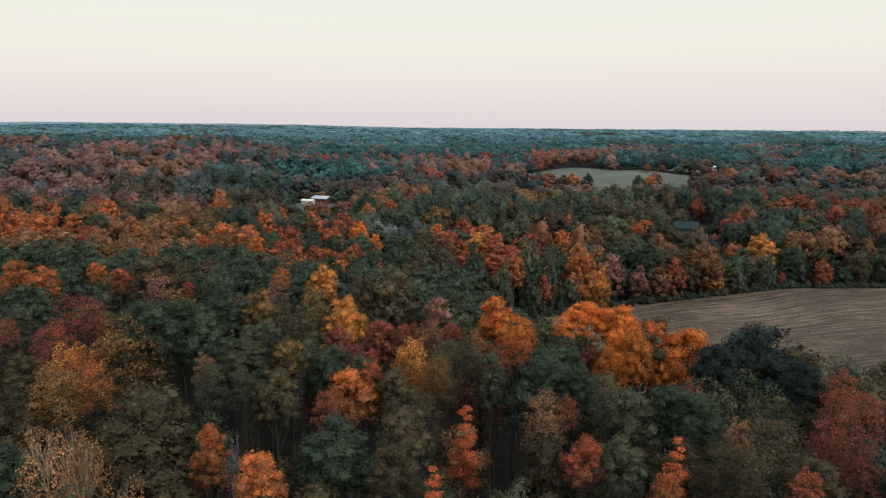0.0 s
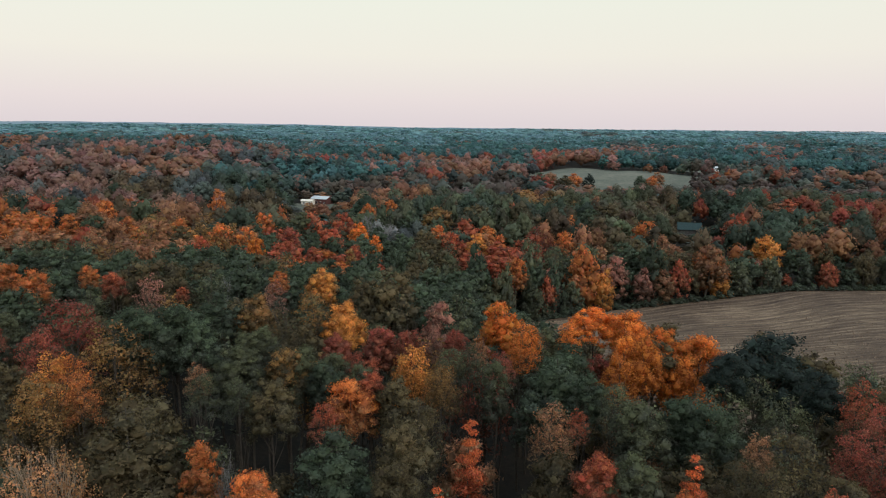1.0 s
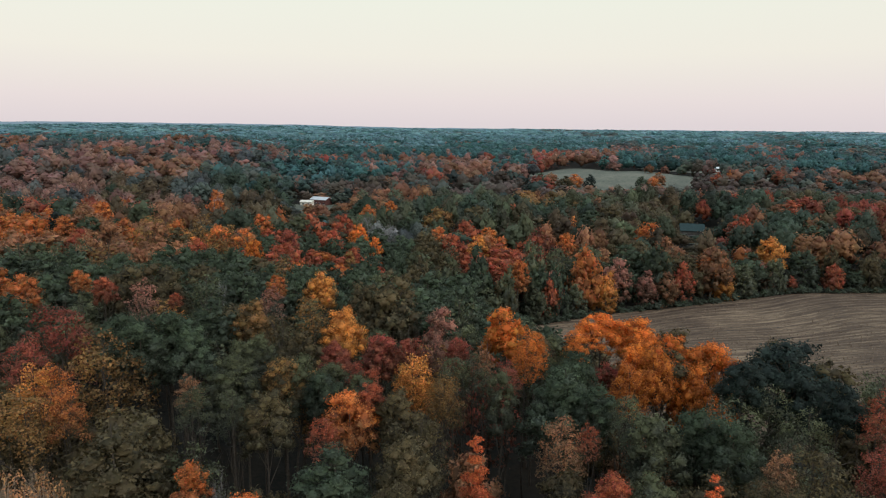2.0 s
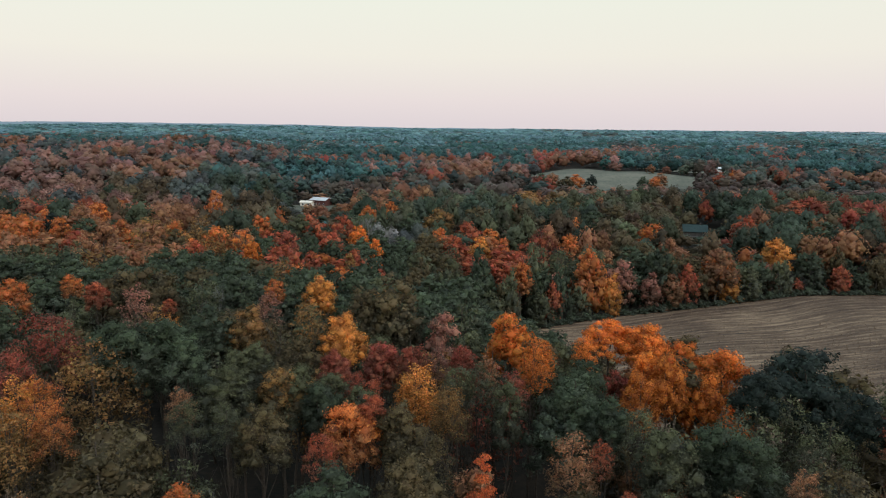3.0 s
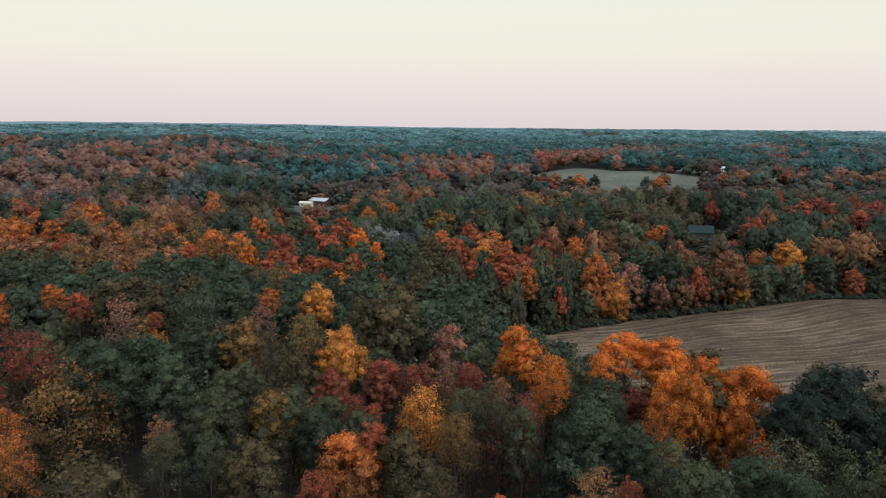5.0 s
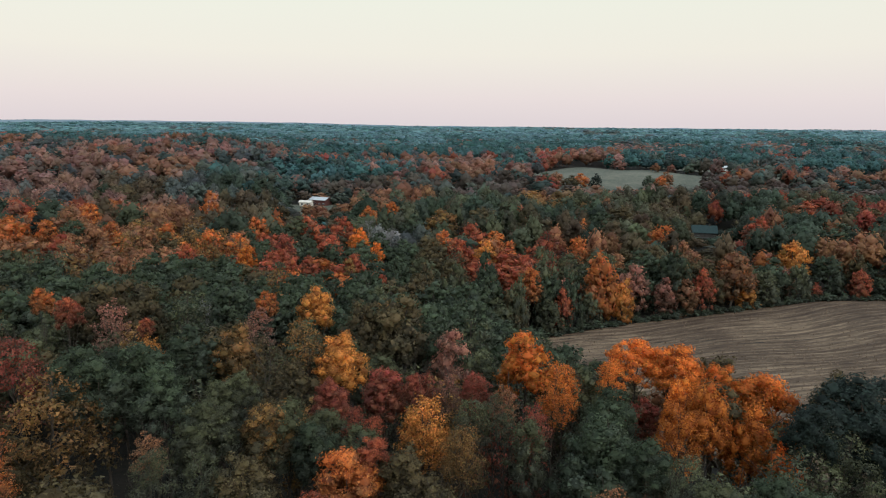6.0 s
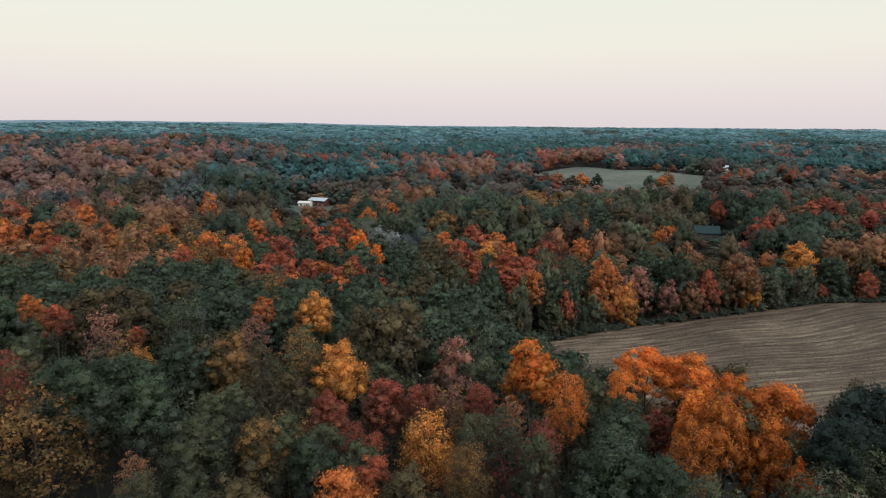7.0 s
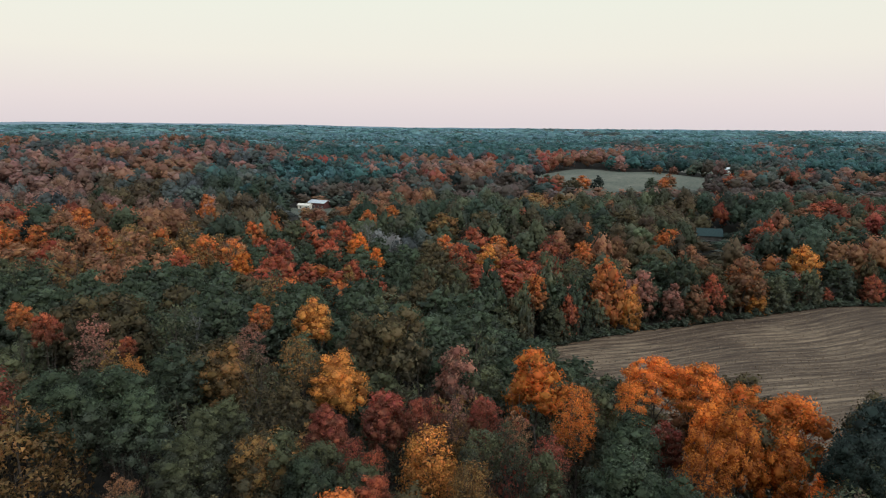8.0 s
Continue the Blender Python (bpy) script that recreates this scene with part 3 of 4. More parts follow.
for spot in ((-24.7, 63.4, 23.7, 4.1), (3.4, 79, 23.7, 4.6), (18.5, 67.4, 23.7, 4.2), (1, 78.6, 23.7, 4.5),):
    plant("olive", *spot, style="lace")
for spot in ((-20.9, 64, 23.7, 3.5),):
    plant("vine", *spot, style="lace")
for spot in ((-23.3, 122.2, 21.9, 6.4), (-15.2, 96.8, 23.6, 7.7),):
    plant("gold", *spot, style="round")
for spot in ((-1, 106.2, 21.8, 6.1),):
    plant("pink", *spot, style="tall")
for spot in ((9.1, 100.3, 23.6, 7.9), (33.5, 95.3, 21.2, 6.8), (38.6, 94.8, 20.7, 9.2),):
    plant("amber", *spot, style="round")
for spot in ((12.3, 88.7, 23.6, 4.4), (22.7, 80, 22.1, 5.4), (17.9, 89.8, 23.6, 4), (10.5, 84.1, 23.6, 4.3),):
    plant("amber", *spot, style="lace")
for spot in ((15.6, 89.9, 22.6, 4.8),):
    plant("olive", *spot, style="tall")
for spot in ((-8.6, 89, 22.5, 5.4), (-13.4, 81.1, 23.7, 4.3), (-8.3, 86.2, 23.6, 5), (23, 90.9, 18, 4.8), (1.7, 85.4, 23.6, 3.2), (-4.9, 85.1, 23.6, 3.3),):
    plant("crimson", *spot, style="round")
for spot in ((-11.6, 61.4, 23.7, 3.3), (13.3, 61.1, 23.7, 2.6), (46.4, 68.8, 23.7, 5), (30.2, 47.2, 23.8, 3.2), (-8.7, 74.1, 23.6, 3),):
    plant("red", *spot, style="lace")
for spot in ((6.2, 74.4, 23.7, 4.3),):
    plant("vine", *spot, style="tall")
for spot in ((2.6, 58.4, 23.7, 3.2), (-0.4, 46.9, 23.7, 2.8), (21.4, 52.3, 23.7, 2.6),):
    plant("scarlet", *spot, style="tier")
for spot in ((10.9, 62, 23.8, 5), (28.7, 56.4, 23.7, 3.2), (4.6, 82, 23.6, 3.7), (-26, 66.1, 23.7, 3),):
    plant("rust", *spot, style="lace")
for spot in ((45.5, 85.1, 23.6, 12),):
    plant("dark", *spot, style="dense")
for spot in ((35.7, 78.7, 23.6, 5.8), (44, 71.6, 23.7, 5.4),):
    plant("dark", *spot, style="round")
for spot in ((-14.4, 81.9, 23.7, 3.5),):
    plant("crimson", *spot, style="tall")
for spot in ((6.6, 152.7, 12.3, 14.1), (65.8, 227.1, 19.8, 13.8), (70.3, 302.5, 19.4, 15.7), (-14, 284.2, 19.6, 14.3), (168, 285, 19.5, 19.6),):
    plant("green", *spot, near=False, style="dense")
for spot in ((-2.9, 157.1, 13.3, 10.9), (-118.9, 215.1, 19.8, 11.1),):
    plant("green", *spot, near=False, style="round")
for spot in ((23.3, 97.5, 23.6, 8), (27.9, 95.5, 23.7, 8),):
    plant("amber", *spot, style="umbrella")
for spot in ((26.9, 83, 23.6, 5.1), (25.2, 85.9, 22.9, 4.6), (32.5, 84.1, 20.9, 5.9), (34.5, 79.8, 19, 4),):
    plant("amber", *spot, style="flame")
for spot in ((-13.6, 189.7, 20.3, 8.8), (10, 191.9, 23.8, 10.2), (35.3, 197.6, 19.1, 8.4), (-1.6, 179.7, 15.4, 9), (-19.4, 176.7, 19, 8.8),):
    plant("green", *spot, near=False, style="edge")
for spot in ((-6.3, 185.7, 20, 8.6), (18.1, 185.7, 16.5, 8.7),):
    plant("brown", *spot, near=False, style="edge")
for spot in ((1.5, 185.8, 20.6, 9.2), (28.1, 202.1, 24.4, 10.8),):
    plant("olive", *spot, near=False, style="edge")
for spot in ((4.6, 181.2, 14.6, 6.1),):
    plant("rust", *spot, near=False, style="edge")
for spot in ((-132, 207.4, 19.9, 12.7), (-136.9, 257.4, 19.9, 11.3), (-115.8, 315, 19.5, 11.9), (-65.6, 210.4, 19.8, 9.9), (-69.2, 245.6, 19.8, 12.3), (-76.3, 216.7, 19.8, 11.4), (-35.5, 305.4, 19.5, 9.8), (-27.3, 327.2, 19.3, 7.8), (-1.8, 242.9, 19.7, 11.3), (17.9, 251, 19.7, 9.3), (47.9, 247.2, 19.7, 8.9), (87.1, 274.4, 19.5, 15),):
    plant("orange", *spot, near=False, style="round")
for spot in ((-135.8, 242, 19.8, 14.4), (-128.8, 323.1, 19.4, 18.8), (-96.1, 212.2, 19.9, 14.3), (83.9, 241.8, 19.7, 10.8), (94, 221, 19.8, 12.9),):
    plant("rust", *spot, near=False, style="round")
for spot in ((-152.4, 327.5, 19.3, 18.3), (-109.5, 192.6, 20, 12.2), (-72.8, 188.8, 20, 8.1), (-54.1, 261.9, 19.8, 13.8), (-41.2, 260.1, 19.7, 13.6), (-38.6, 218.2, 19.8, 11.4), (2.6, 230.1, 19.8, 9.6), (10, 267.8, 19.6, 13.4), (140.1, 300.9, 19.5, 15.2),):
    plant("red", *spot, near=False, style="round")
for spot in ((-106.1, 301.8, 27, 9.2), (21.5, 232.4, 19.8, 6.3), (57.6, 283, 19.5, 6.3),):
    plant("orange", *spot, near=False, style="tall")
for spot in ((-132.7, 221.7, 19.8, 7.4),):
    plant("dark", *spot, near=False, style="round")
for spot in ((-84.6, 205.1, 19.9, 10), (86.6, 324.8, 19.3, 19.8), (108.7, 349.8, 19.2, 19.8), (16.3, 305.9, 19.4, 17.9), (209.1, 329.9, 19.2, 23.2),):
    plant("brown", *spot, near=False, style="round")
for spot in ((-52.1, 214.6, 19.9, 9.9), (211.1, 371.2, 18.8, 18.2),):
    plant("crimson", *spot, near=False, style="round")
for spot in ((-57.1, 192.3, 20, 7), (-31.2, 234.2, 19.8, 9.1),):
    plant("amber", *spot, near=False, style="round")
for spot in ((-57.7, 255.8, 19.8, 16.1), (66.9, 367.2, 19.1, 22),):
    plant("olive", *spot, near=False, style="round")
for spot in ((-22.6, 212.3, 19.8, 5.3),):
    plant("amber", *spot, near=False, style="tall")
for spot in ((-19.9, 241.8, 19.7, 12.1), (-31.2, 261.3, 19.7, 11.9),):
    plant("grey", *spot, near=False)
for spot in ((12.5, 229.5, 19.8, 9.2), (125.9, 244.5, 19.7, 11.6),):
    plant("gold", *spot, near=False, style="round")
for spot in ((34.3, 313.8, 19.3, 10.6), (192.1, 353.5, 19, 14.4),):
    plant("red", *spot, near=False, style="tall")
for spot in ((38.9, 258.4, 19.6, 14),):
    plant("crimson", *spot, near=False, style="lace")
for spot in ((-27.3, 185.8, 19.7, 4.1),):
    plant("olive_gold", *spot, near=False, style="tall")
for spot in ((179.9, 345.2, 19.1, 13.9),):
    plant("rust", *spot, near=False, style="tall")
for spot in ((50.4, 409.7, 18.6, 24.4), (-2, 297.1, 19.4, 16.4),):
    plant("olive_gold", *spot, near=False, style="round")
# Trees along the far side of the field, leafy to the ground.
for spot in ((-11.1, 184.3, 14.1, 11.8),):
    plant("olive", *spot, near=False, style="edge")
for spot in ((9.3, 186.5, 18.2, 12.3), (29.8, 198.2, 17.8, 11.4), (72.3, 218.1, 22.1, 12.9), (113.1, 233.1, 15.3, 13.5), (135.4, 239.2, 16.1, 13.5), (153.1, 235.1, 8.6, 9.03),):
    plant("green", *spot, near=False, style="edge")
for spot in ((45.6, 207.7, 23, 12.8), (96, 226.8, 17.9, 13.5),):
    plant("orange", *spot, near=False, style="edge")
for spot in ((32.5, 194.6, 13.7, 6.2), (81.2, 215.4, 15.5, 8), (128.5, 233.1, 6.2, 6.51), (144.2, 234.6, 11.3, 8),):
    plant("red", *spot, near=False, style="edge")
for spot in ((58.1, 213.5, 17.2, 11.3), (68.2, 211.3, 13.4, 8.5),):
    plant("pink", *spot, near=False, style="edge")
for spot in ((52.8, 205.7, 14.5, 9.7), (98.4, 222.3, 9.3, 9.765),):
    plant("gold", *spot, near=False, style="edge")
for spot in ((162.9, 240.7, 14.3, 13.5),):
    plant("brown", *spot, near=False, style="edge")
plant("orange", 22.4, 192, 19.5, 8.2, near=False, style="round")
plant("olive", 18.5, 184.6, 19, 8.5, near=False, style="edge")


# ---------------------------------------------------------------- the rest of the wood
def palette(x, y):
    """What grows where: kinds and their shares."""
    q = noise.noise((x / 60, y / 60, 3.3))
    far_q = noise.noise((x / 170, y / 170, 8.1))
    if (x + 21) ** 2 + (y - 263) ** 2 < 17**2:
        return {"slate": 80, "grey": 20}
    if y < 78 and x < -8:
        return {"green": 42, "olive": 34, "brown": 12, "dark": 6, "rust": 6}
    if 82 < y < 115 and x < -28:
        return {"brown": 34, "olive": 28, "rust": 14, "olive_gold": 8, "green": 14, "pink": 5}
    if y < 115:
        if x > 18 and y > 60:
            return {"olive": 30, "amber": 10, "green": 26, "brown": 20, "rust": 12}
        return {"green": 30, "olive": 28, "brown": 20, "olive_gold": 8, "rust": 6, "crimson": 3, "pink": 2}
    if y < 245 and x < -10:
        if y < 176 + 14 * q:
            return {"green": 40, "olive": 36, "brown": 16, "olive_gold": 7, "rust": 3}
        return {"orange": 22, "red": 15, "rust": 26, "olive_gold": 4, "brown": 14, "olive": 12, "crimson": 3, "green": 10}
    if y < 260 and x < 0.2 * y:
        if y < 186:
            return {"green": 48, "olive": 26, "brown": 18, "rust": 6}
        return {"red": 9, "orange": 7, "rust": 14, "olive": 26, "green": 30, "pink": 6, "brown": 12}
    if y < 270:
        return {"green": 30, "olive": 20, "brown": 16, "rust": 18, "orange": 8, "pink": 8}
    slant = x / y
    if slant < -0.22:
        if y < 335:
            return {"rust": 28, "orange": 16, "brown": 20, "olive": 12, "red": 10, "green": 12}
        if slant > -0.37 and 385 < y < 500:
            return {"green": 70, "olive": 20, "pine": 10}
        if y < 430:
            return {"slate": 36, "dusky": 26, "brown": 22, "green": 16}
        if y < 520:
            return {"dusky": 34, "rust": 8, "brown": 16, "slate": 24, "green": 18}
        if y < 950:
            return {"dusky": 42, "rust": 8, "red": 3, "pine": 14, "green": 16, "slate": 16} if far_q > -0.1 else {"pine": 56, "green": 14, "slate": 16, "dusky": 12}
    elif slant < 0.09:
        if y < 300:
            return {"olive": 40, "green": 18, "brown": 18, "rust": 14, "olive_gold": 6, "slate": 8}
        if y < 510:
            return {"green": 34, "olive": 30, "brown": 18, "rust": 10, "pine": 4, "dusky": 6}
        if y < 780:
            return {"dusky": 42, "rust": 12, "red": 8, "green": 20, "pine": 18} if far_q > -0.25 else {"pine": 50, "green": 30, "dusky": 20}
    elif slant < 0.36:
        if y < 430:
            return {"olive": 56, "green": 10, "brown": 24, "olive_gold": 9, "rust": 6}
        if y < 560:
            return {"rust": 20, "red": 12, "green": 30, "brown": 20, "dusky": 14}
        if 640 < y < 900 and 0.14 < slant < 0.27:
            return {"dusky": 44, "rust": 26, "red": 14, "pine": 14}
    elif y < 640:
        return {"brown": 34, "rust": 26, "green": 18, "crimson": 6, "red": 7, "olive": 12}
    # Beyond here most kinds carry painted distance haze in their leaf colour.
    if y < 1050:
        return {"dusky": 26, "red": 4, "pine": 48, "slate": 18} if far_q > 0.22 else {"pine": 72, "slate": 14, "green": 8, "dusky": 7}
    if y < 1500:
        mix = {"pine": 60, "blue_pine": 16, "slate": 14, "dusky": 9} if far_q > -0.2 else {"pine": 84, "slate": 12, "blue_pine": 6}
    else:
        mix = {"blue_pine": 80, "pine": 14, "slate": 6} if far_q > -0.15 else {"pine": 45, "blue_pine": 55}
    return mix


def pick_kind(x, y, r):
    """Like stands by like: trees of one clump mostly share a kind."""
    mix = palette(x, y)
    if r.random() < (0.78 if 150 < y < 430 else 0.62):
        size = 24 + y * 0.045
        warp = 9 * noise.noise((x / 23, y / 23, 1.7))
        r = random.Random(hash((int((x + warp) // size), int((y - warp) // size))))
        r.random()
    return r.choices(list(mix), list(mix.values()))[0]


def canopy(y):
    return float(np.interp(y, (0, 130, 180, 300, 600, 3000), (24, 23.5, 20, 19.5, 17, 16)))


def open_ground(x, y, margin=2.5):
    return bool(in_field(x, y, 7.0 if 70 < y < 170 else margin)) or bool(in_meadow(x, y)) or (abs(x) > 0.86 * (max(y, 30) + 22))


def fill(start, end, spacing, limit, near):
    """Scattered trees between the planted ones."""
    r = random.Random(int(start))
    cells, made = {}, 0
    for x, y, w in planted:
        cells.setdefault((int(x // 12), int(y // 12)), []).append((x, y, w))
    for _ in range(limit * 60):
        if made >= limit:
            break
        y = math.sqrt(r.uniform(start**2, end**2))
        x = r.uniform(-0.86, 0.86) * (y + 20)
        if open_ground(x, y):
            continue
        w = spacing * r.uniform(0.9, 1.5)
        i, j = int(x // 12), int(y // 12)
        if any((x - a) ** 2 + (y - b) ** 2 < (0.31 * (w + c)) ** 2 for di in (-1, 0, 1) for dj in (-1, 0, 1) for a, b, c in cells.get((i + di, j + dj), ())):
            continue
        kind = pick_kind(x, y, r)
        if kind not in KIND:
            kind = "green"
        plant(kind, x, y, canopy(y) * (r.uniform(0.70, 0.93) if y < 150 else r.uniform(0.75, 1.0)) * (0.8 if y > 215 and (-0.25 < x / y < -0.14 or 0.35 < x / y < 0.45) else 0.55 if 6 < x < 55 and 106 < y < 190 else 1.0), w, near)
        cells.setdefault((i, j), []).append((x, y, w))
        made += 1


GAPS = ((-42.7, 89.0, 6.0), (-44.5, 100.5, 4), (-27.8, 80.8, 3.5), (9.3, 78.8, 3.2), (-36.0, 87.2, 4.5), (-11.7, 128.5, 4.5), (4.8, 123.5, 2.5), (-31.3, 72.2, 3), (46.2, 84.5, 2), (6.7, 66.2, 2.5), (-53.0, 137.8, 3), (-47.1, 96.0, 4))
planted += [(x, y, 2 * w) for x, y, w in GAPS]
r = random.Random(21)
for back, step in ((3.5, 5.0), (10.0, 6.5)):
    x = 8.0
    while x < 215:
        y = float(field_far(x)) + back + r.uniform(-1, 1.5)
        if all((x - a) ** 2 + (y - b) ** 2 > (0.3 * (c + 7)) ** 2 for a, b, c in planted):
            kind = r.choices(("green", "olive", "brown", "rust", "pink"), (40, 20, 22, 8, 6))[0]
            plant(kind, x, y, r.uniform(11, 17), r.uniform(7, 10), False, "edge")
        x += step * r.uniform(0.8, 1.2)
for x, y, kind, tall, wide in ((124, 540, "dark", 12, 12), (110, 532, "orange", 13, 15), (92, 540, "rust", 12, 16), (166, 536, "green", 13, 14), (178, 540, "orange", 12, 13), (226, 530, "red", 17, 16), (246, 548, "orange", 17, 13), (270, 560, "scarlet", 15, 13),
                               (206, 640, "rust", 10, 10), (224, 646, "pink", 9, 10), (243, 650, "rust", 11, 9), (186, 552, "rust", 13, 13), (80, 522, "green", 14, 15), (101, 526, "brown", 12, 14)):
    plant(kind, x, y, tall, wide, False, "edge")
fill(34, 150, 7.8, 250, True)
fill(150, 240, 9.5, 240, False)
for i in range(9):
    for j in range(8):
        # The wood goes on beneath the path.
        x, y = -36 + 9 * i + r.uniform(-2.5, 2.5), -32 + 8.6 * j + r.uniform(-2.5, 2.5)
        if all((x - a) ** 2 + (y - b) ** 2 > (0.3 * (c + 8)) ** 2 for a, b, c in planted):
            plant(r.choice(("green", "olive", "brown", "green", "olive_gold")), x, y, r.uniform(17, 21), r.uniform(8, 11), "mid")


def woods(name, label, start, end, spacing, bank, reach=0.86, fringe=(), paint=None):
    """Woods too far off to count, as one sheet of crowns."""
    r, rn = random.Random(int(start) + 3), np.random.default_rng(int(start) + 3)
    spots = []
    rows = int((end - start) / (spacing * 0.87))
    for i in range(rows):
        y = start + i * spacing * 0.87
        for j in range(int(2 * reach * (y + 20) / spacing) + 1):
            x = -reach * (y + 20) + (j + 0.5 * (i % 2)) * spacing
            xx, yy = x + r.uniform(-0.42, 0.42) * spacing, y + r.uniform(-0.42, 0.42) * spacing
            spots.append((xx, yy))
    spots = np.array(spots)
    keep = ~(in_field(spots[:, 0], spots[:, 1], 3) | in_meadow(spots[:, 0], spots[:, 1]))
    if start < 400:
        taken = np.array([(a, b, c) for a, b, c in planted if b > start - 15])
        near = ((spots[:, None, :] - taken[None, :, :2]) ** 2).sum(-1) < (0.5 * taken[None, :, 2] + 0.22 * spacing) ** 2
        keep &= ~near.any(1)
    spots = spots[keep]
    n = len(spots)
    which = rn.integers(0, len(bank), n)
    if fringe:
        # Trees round a clearing are leafy to the ground.
        rim = in_meadow(spots[:, 0], spots[:, 1] - 14) | in_meadow(spots[:, 0] - 12, spots[:, 1]) | in_meadow(spots[:, 0] + 12, spots[:, 1])
        which[rim] = len(bank) + rn.integers(0, len(fringe), int(rim.sum()))
        bank = bank + fringe
    kinds = [pick_kind(a, b, r) for a, b in spots]
    # Share of the bluish set blended in: distance haze put into the leaf colour.
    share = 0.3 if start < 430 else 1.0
    tints = 1.1 * np.array([(1 - share) * np.array(HUES[k]) + share * np.array(HAZED.get(k, HUES[k])) for k in kinds]) * rn.uniform(*((0.62, 1.36) if start < 1000 else (0.8, 1.2)), (n, 1)) * rn.uniform(0.93, 1.07, (n, 3))
    tall = np.array([canopy(b) for b in spots[:, 1]]) * rn.uniform(0.68, 1.18, n)
    wide = spacing * rn.uniform(0.9, 1.45, n)
    slot = spots[:, 0] / spots[:, 1]
    tall *= 1 - 0.5 * ease(245, 290, spots[:, 1]) * ease(470, 440, spots[:, 1]) * ease(-0.27, -0.24, slot) * ease(-0.12, -0.15, slot)
    tall *= 1 - 0.7 * ease(245, 265, spots[:, 1]) * ease(375, 352, spots[:, 1]) * ease(0.345, 0.365, slot) * ease(0.455, 0.43, slot)
    tall *= 1 - 0.3 * ease(400, 440, spots[:, 1]) * ease(540, 505, spots[:, 1]) * ease(0.09, 0.13, slot) * ease(0.74, 0.7, slot)
    turn = rn.uniform(0, 6.28, n)
    verts, cols, soft, faces = [], [], [], []
    at = 0
    for b, (bv, bf, bn) in enumerate(bank):
        s = np.where(which == b)[0]
        c, sn = np.cos(turn[s])[:, None], np.sin(turn[s])[:, None]
        x = (bv[None, :, 0] * c - bv[None, :, 1] * sn) * wide[s, None] + spots[s, 0, None]
        y = (bv[None, :, 0] * sn + bv[None, :, 1] * c) * wide[s, None] + spots[s, 1, None]
        z = bv[None, :, 2] * tall[s, None] + land(spots[s, 0], spots[s, 1])[:, None]
        verts.append(np.stack([x, y, z], -1).reshape(-1, 3))
        cols.append(np.repeat(tints[s], len(bv), 0))
        faces.append((bf[None] + at + len(bv) * np.arange(len(s))[:, None, None]).reshape(-1, 3))
        at += len(bv) * len(s)
        soft.append(np.stack([bn[None, :, 0] * c - bn[None, :, 1] * sn, bn[None, :, 0] * sn + bn[None, :, 1] * c, bn[None, :, 2] + 0 * c], -1).reshape(-1, 3))
    verts, cols, soft = np.vstack(verts), np.vstack(cols), np.vstack(soft)
    me = mesh_of(name, verts, np.vstack(faces), paint or LEAF_MIX, normals=soft)
    att = me.attributes.new("tint", "FLOAT_COLOR", "POINT")
    att.data.foreach_set("color", np.hstack([cols, np.ones((len(cols), 1))]).astype(np.float32).ravel())
    return tagged(new(name, me), label, "woods", kind="stuff")


def bank_of(style, count, size, variants, seed, toss=0.5):
    """Crowns one unit wide and one high."""
    made = []
    for v in range(variants):
        bv, bf, bn = crown_arrays(style, 9.0, 16.0, count, size, seed + v, toss)
        made.append((bv / np.array([9.0, 9.0, 16.0]), bf, bn))
    return made


woods("mixed_woods", "dense autumn woods of green, rust and orange crowns", 180, 430, 10.5, bank_of("cap", 320, 0.52, 8, 40), fringe=bank_of("hedge", 320, 0.55, 3, 46))
r = random.Random(77)
rn = np.random.default_rng(77)
bank = bank_of("cap", 130, 1.3, 4, 140)
low, low_faces = [], []
for i, x in enumerate(np.arange(10, 215, 1.9)):
    bv, bf, _ = bank[i % 4]
    x0, y0, w, h = x + r.uniform(-0.8, 0.8), float(field_far(x)) + r.uniform(0.3, 2.6), r.uniform(2.0, 4.2), r.uniform(2.0, 4.5)
    low_faces.append(bf + sum(len(v) for v in low))
    low.append(bv * np.array([w, w, h]) - np.array([0, 0, 0.28 * h]) + np.array([x0, y0, float(land(x0, y0))]))
low, low_faces = np.vstack(low), np.vstack(low_faces)
tagged(new("undergrowth", mesh_of("undergrowth", low, low_faces, LEAF["green"])), "dark green brush along the edge of the field", "brush", kind="stuff")
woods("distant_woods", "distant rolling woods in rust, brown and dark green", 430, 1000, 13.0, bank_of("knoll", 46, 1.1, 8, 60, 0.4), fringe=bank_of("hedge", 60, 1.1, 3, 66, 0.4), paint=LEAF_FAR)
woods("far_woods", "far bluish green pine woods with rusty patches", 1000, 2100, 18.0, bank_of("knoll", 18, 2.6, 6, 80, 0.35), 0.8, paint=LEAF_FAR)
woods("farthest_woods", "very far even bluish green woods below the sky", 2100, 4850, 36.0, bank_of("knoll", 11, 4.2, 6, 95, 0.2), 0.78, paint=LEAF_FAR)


# Low hills close the country at the horizon, their blue haze a painted glow.
hill_paint = bpy.data.materials.new("hazy_hills")
hill_paint.use_nodes = True
hn, hl = hill_paint.node_tree.nodes, hill_paint.node_tree.links
hn.clear()
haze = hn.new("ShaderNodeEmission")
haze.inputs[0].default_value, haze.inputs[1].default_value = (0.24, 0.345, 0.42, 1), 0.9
hl.new(haze.outputs[0], hn.new("ShaderNodeOutputMaterial").inputs[0])
ang = np.radians(np.linspace(-43, 43, 260))
hx, hy = 4930 * np.sin(ang), 4930 * np.cos(ang)
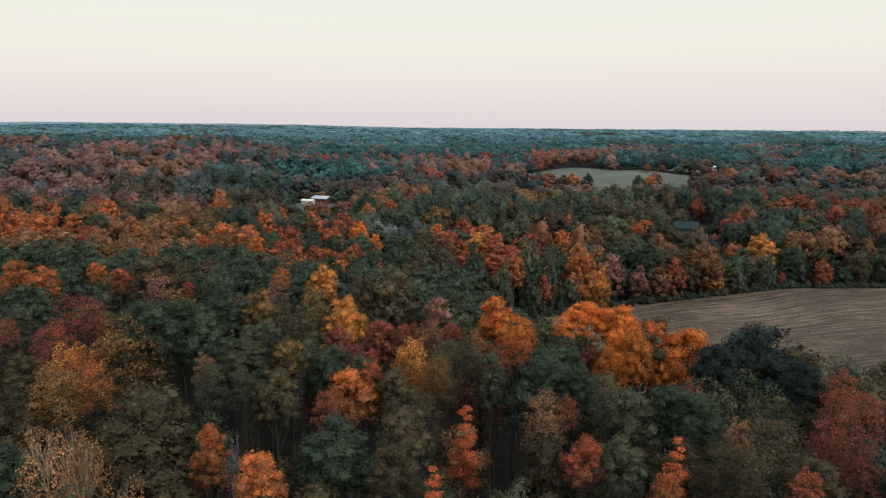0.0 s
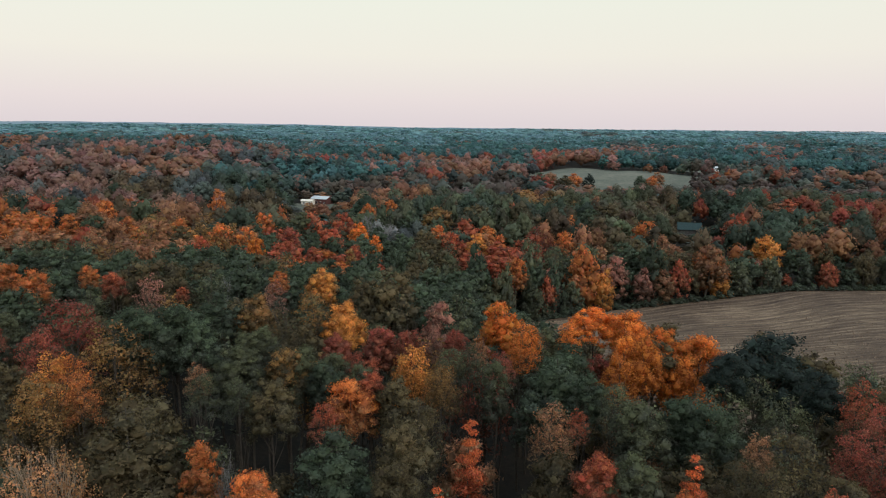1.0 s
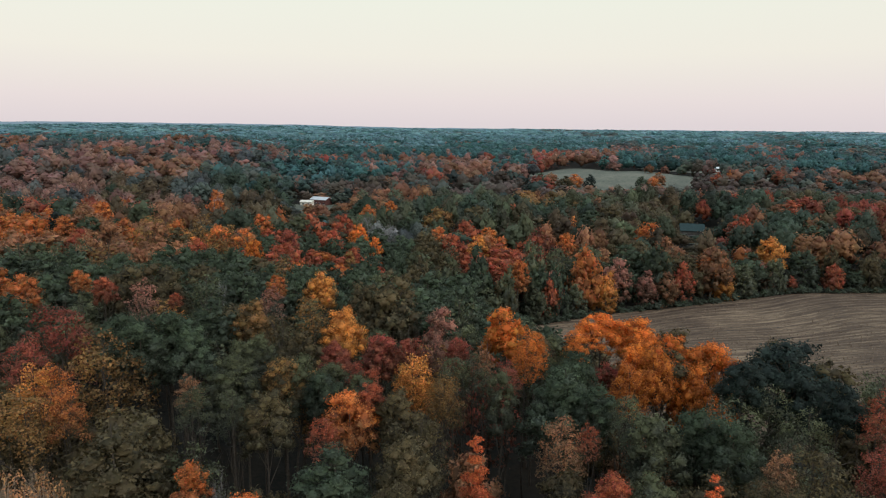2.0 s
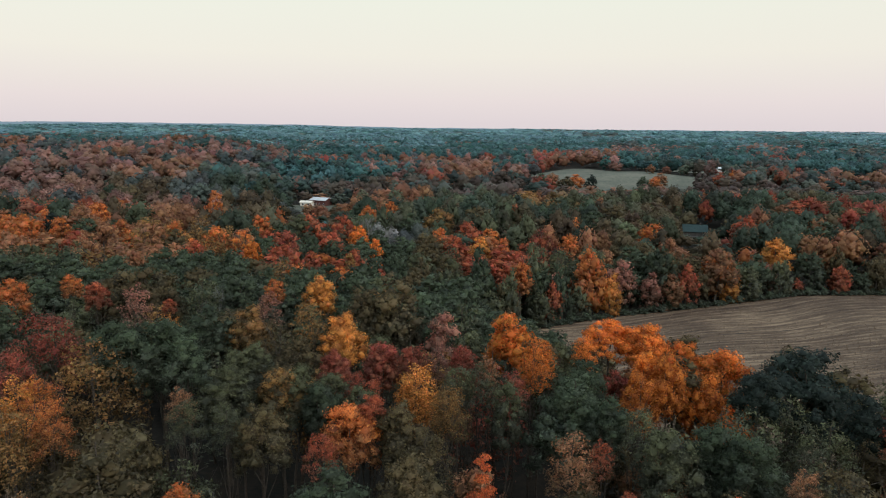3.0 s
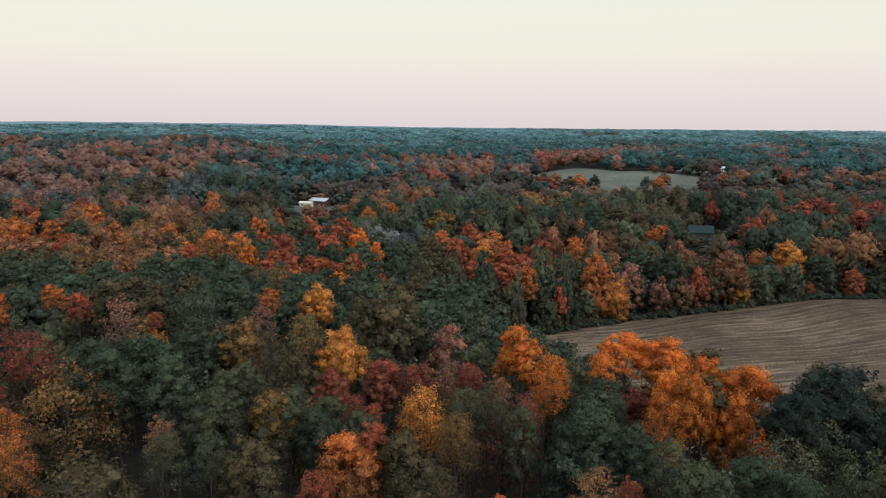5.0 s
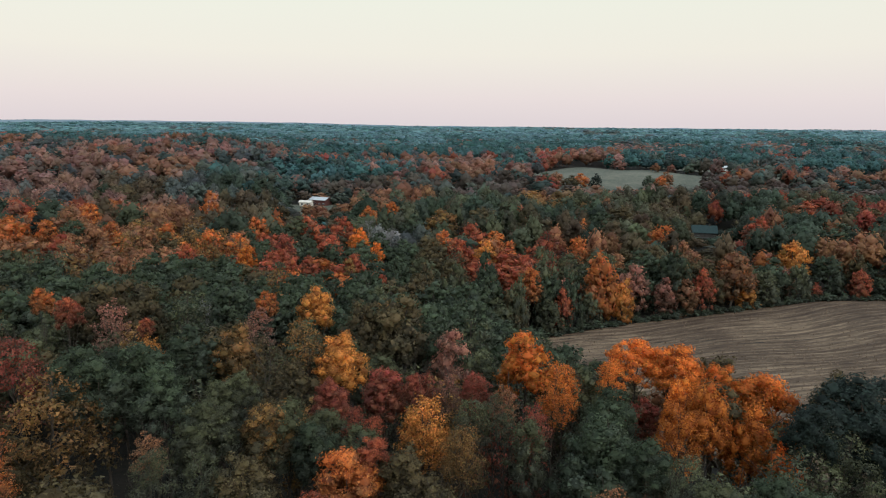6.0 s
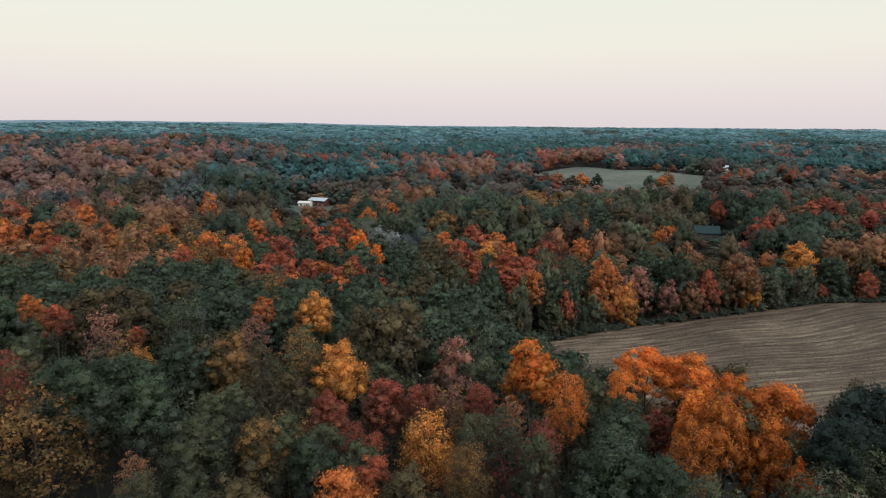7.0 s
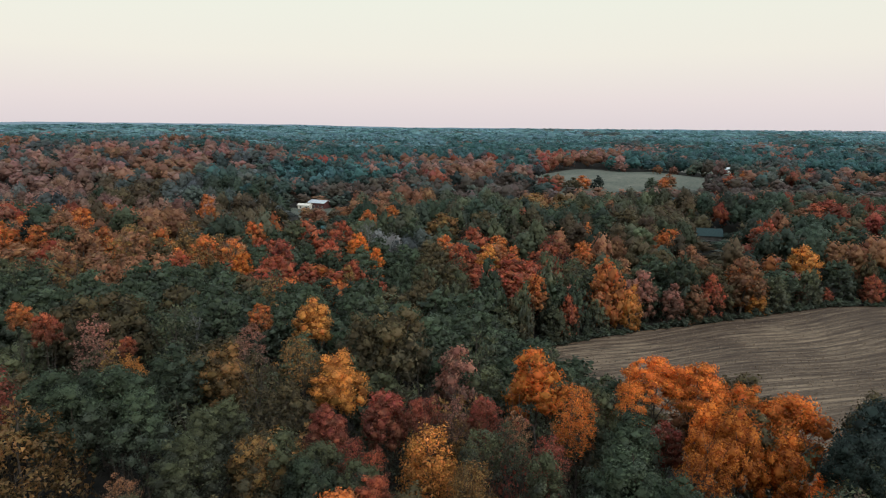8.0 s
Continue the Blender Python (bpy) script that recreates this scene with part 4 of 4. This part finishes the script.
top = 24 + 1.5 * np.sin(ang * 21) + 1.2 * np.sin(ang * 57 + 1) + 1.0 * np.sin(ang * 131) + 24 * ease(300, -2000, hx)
bx, by = np.stack([hx, hx, hx * 1.004]), np.stack([hy, hy, hy * 1.004])
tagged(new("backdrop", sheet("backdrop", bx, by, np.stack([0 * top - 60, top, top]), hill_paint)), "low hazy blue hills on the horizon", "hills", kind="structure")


# ---------------------------------------------------------------- buildings
def box(bm, x0, y0, z0, x1, y1, z1):
    v = [bm.verts.new(p) for p in ((x0, y0, z0), (x1, y0, z0), (x1, y1, z0), (x0, y1, z0), (x0, y0, z1), (x1, y0, z1), (x1, y1, z1), (x0, y1, z1))]
    for f in ((0, 3, 2, 1), (4, 5, 6, 7), (0, 1, 5, 4), (1, 2, 6, 5), (2, 3, 7, 6), (3, 0, 4, 7)):
        bm.faces.new([v[i] for i in f])


def part(name, bm, material, parent, label=""):
    me = bpy.data.meshes.new(name)
    bmesh.ops.recalc_face_normals(bm, faces=bm.faces)
    bm.to_mesh(me)
    bm.free()
    me.materials.append(material)
    ob = new(name, me)
    ob.parent = parent
    return tagged(ob, label)


def boxes(name, material, parent, *corners, label=""):
    bm = bmesh.new()
    for c in corners:
        box(bm, *c)
    return part(name, bm, material, parent, label)


def post_mesh(r0, r1, z0, z1, sides=10):
    """A round tapered post."""
    bm = bmesh.new()
    rings = [[bm.verts.new((r * math.cos(2 * math.pi * i / sides), r * math.sin(2 * math.pi * i / sides), z)) for i in range(sides)] for r, z in ((r0, z0), (r1, z1))]
    for i in range(sides):
        bm.faces.new((rings[0][i], rings[0][(i + 1) % sides], rings[1][(i + 1) % sides], rings[1][i]))
    bm.faces.new(rings[1])
    return bm


def slope(name, material, parent, lx, y_eave, z_eave, z_ridge, thick=0.18, label=""):
    """One side of a gable roof, along x."""
    bm = bmesh.new()
    p = [(-lx, y_eave, z_eave), (lx, y_eave, z_eave), (lx, 0, z_ridge), (-lx, 0, z_ridge)]
    lo = [bm.verts.new(q) for q in p]
    hi = [bm.verts.new((q[0], q[1], q[2] + thick)) for q in p]
    bm.faces.new(lo)
    bm.faces.new(hi)
    for i in range(4):
        bm.faces.new((lo[i], lo[(i + 1) % 4], hi[(i + 1) % 4], hi[i]))
    return part(name, bm, material, parent, label)


def gable_house(name, label, category, x, y, turn, lx, ly, eave, ridge, wall, roof, windows=3, chimney=False, door_w=1.0):
    """A gabled building: walls, gables, two roof slopes, windows with frames, a door."""
    house = tagged(new(name), label, category)
    house.matrix_world = pose(x, y, float(land(x, y)) + 0.1, 0, 0, turn)
    hx, hy = lx / 2, ly / 2
    boxes("wall", wall, house, (-hx, -hy, -1.0, hx, -hy + 0.25, eave))
    boxes("wall", wall, house, (-hx, hy - 0.25, -1.0, hx, hy, eave))
    for s in (-1, 1):
        a, b = sorted((s * hx, s * (hx - 0.25)))
        boxes("wall", wall, house, (a, -hy + 0.25, -1.0, b, hy - 0.25, eave))
        bm = bmesh.new()
        tri = [(-hy, eave), (hy, eave), (0, ridge - 0.05)]
        fr, bk = [bm.verts.new((a, p, q)) for p, q in tri], [bm.verts.new((b, p, q)) for p, q in tri]
        bm.faces.new(fr)
        bm.faces.new(bk)
        for i in range(3):
            bm.faces.new((fr[i], fr[(i + 1) % 3], bk[(i + 1) % 3], bk[i]))
        part("gable", bm, wall, house)
        over = 0.5
        slope("roof_slope", roof, house, hx + over, s * (hy + over), eave - over * (ridge - eave) / hy, ridge)
    boxes("ridge_cap", roof, house, (-hx - 0.5, -0.15, ridge + 0.12, hx + 0.5, 0.15, ridge + 0.24))
    for i in range(windows):
        wx = -hx + (i + 0.5) * lx / windows
        frame_part = boxes("window", WHITE, house, (wx - 0.65, -hy - 0.05, 1.0, wx + 0.65, -hy - 0.005, 1.08), (wx - 0.65, -hy - 0.05, 2.12, wx + 0.65, -hy - 0.005, 2.2), (wx - 0.65, -hy - 0.05, 1.08, wx - 0.57, -hy - 0.005, 2.12), (wx + 0.57, -hy - 0.05, 1.08, wx + 0.65, -hy - 0.005, 2.12))
        boxes("pane", GLASS, frame_part, (wx - 0.57, -hy - 0.03, 1.08, wx + 0.57, -hy - 0.008, 2.12))
    boxes("door", WHITE, house, (-hx - 0.06, -door_w / 2, 0.0, -hx - 0.005, door_w / 2, 2.1 if door_w < 2 else 2.8))
    if chimney:
        boxes("chimney", BOARD, house, (hx * 0.4, -0.4, ridge - 0.8, hx * 0.4 + 0.8, 0.4, ridge + 1.0))
    return house


gable_house("barn", "low red-brown farm barn with a pale metal roof", "barn", -85, 446, -24, 12.5, 8, 4.2, 5.6, RED_BOARD, SHEET, 4, False, 3.0)
gable_house("shed", "small cream shed with a pale roof beside the barn", "shed", -93.5, 440, -12, 8, 5, 2.9, 3.7, CREAM, CREAM, 2, False, 2.4)
house = gable_house("house", "dark two-storey house with a green shingle roof in the wood", "house", 141.5, 362, -14, 12.5, 9, 5.4, 8.6, BOARD, SHINGLE, 4, True)
for px in (-5.2, -1.8, 1.8, 5.2):
    boxes("porch_post", BOARD, house, (px - 0.12, -6.9, -1.0, px + 0.12, -6.66, 2.7))
boxes("porch_deck", BOARD, house, (-5.6, -7.0, 2.7, 5.6, -4.56, 2.88))
boxes("porch_rail", BOARD, house, (-5.6, -7.0, 3.75, 5.6, -6.9, 3.85))
gable_house("farmhouse", "far white farmhouse beyond the meadow", "house", 283, 702, 5, 16, 9, 4.5, 7.5, WHITE, SHEET, 4)
gable_house("farmhouse", "far white farm shed beside the meadow", "house", 304, 705, -8, 10, 8, 3.5, 5.5, WHITE, SHEET, 3)
for x, y, turn in ((1105, 3350, 20), (1420, 2450, -30), (-265, 1625, 10), (-330, 1640, -5), (330, 2900, 0), (-1330, 3300, 8)):
    gable_house("farm_shed", "far pale farm shed in a clearing", "shed", x, y, turn, 34, 16, 7.0, 12.0, WHITE, SHEET, 4, False, 3.0)

utility_pole = tagged(new("utility_pole"), "slender pale weathered utility pole in the wood", "pole")
utility_pole.matrix_world = pose(-47, 380, float(land(-47, 380)))
part("shaft", post_mesh(0.16, 0.11, -0.5, 17.5), PALE_BARK, utility_pole)
boxes("crossarm", PALE_BARK, utility_pole, (-1.1, -0.22, 16.6, 1.1, -0.12, 16.75))
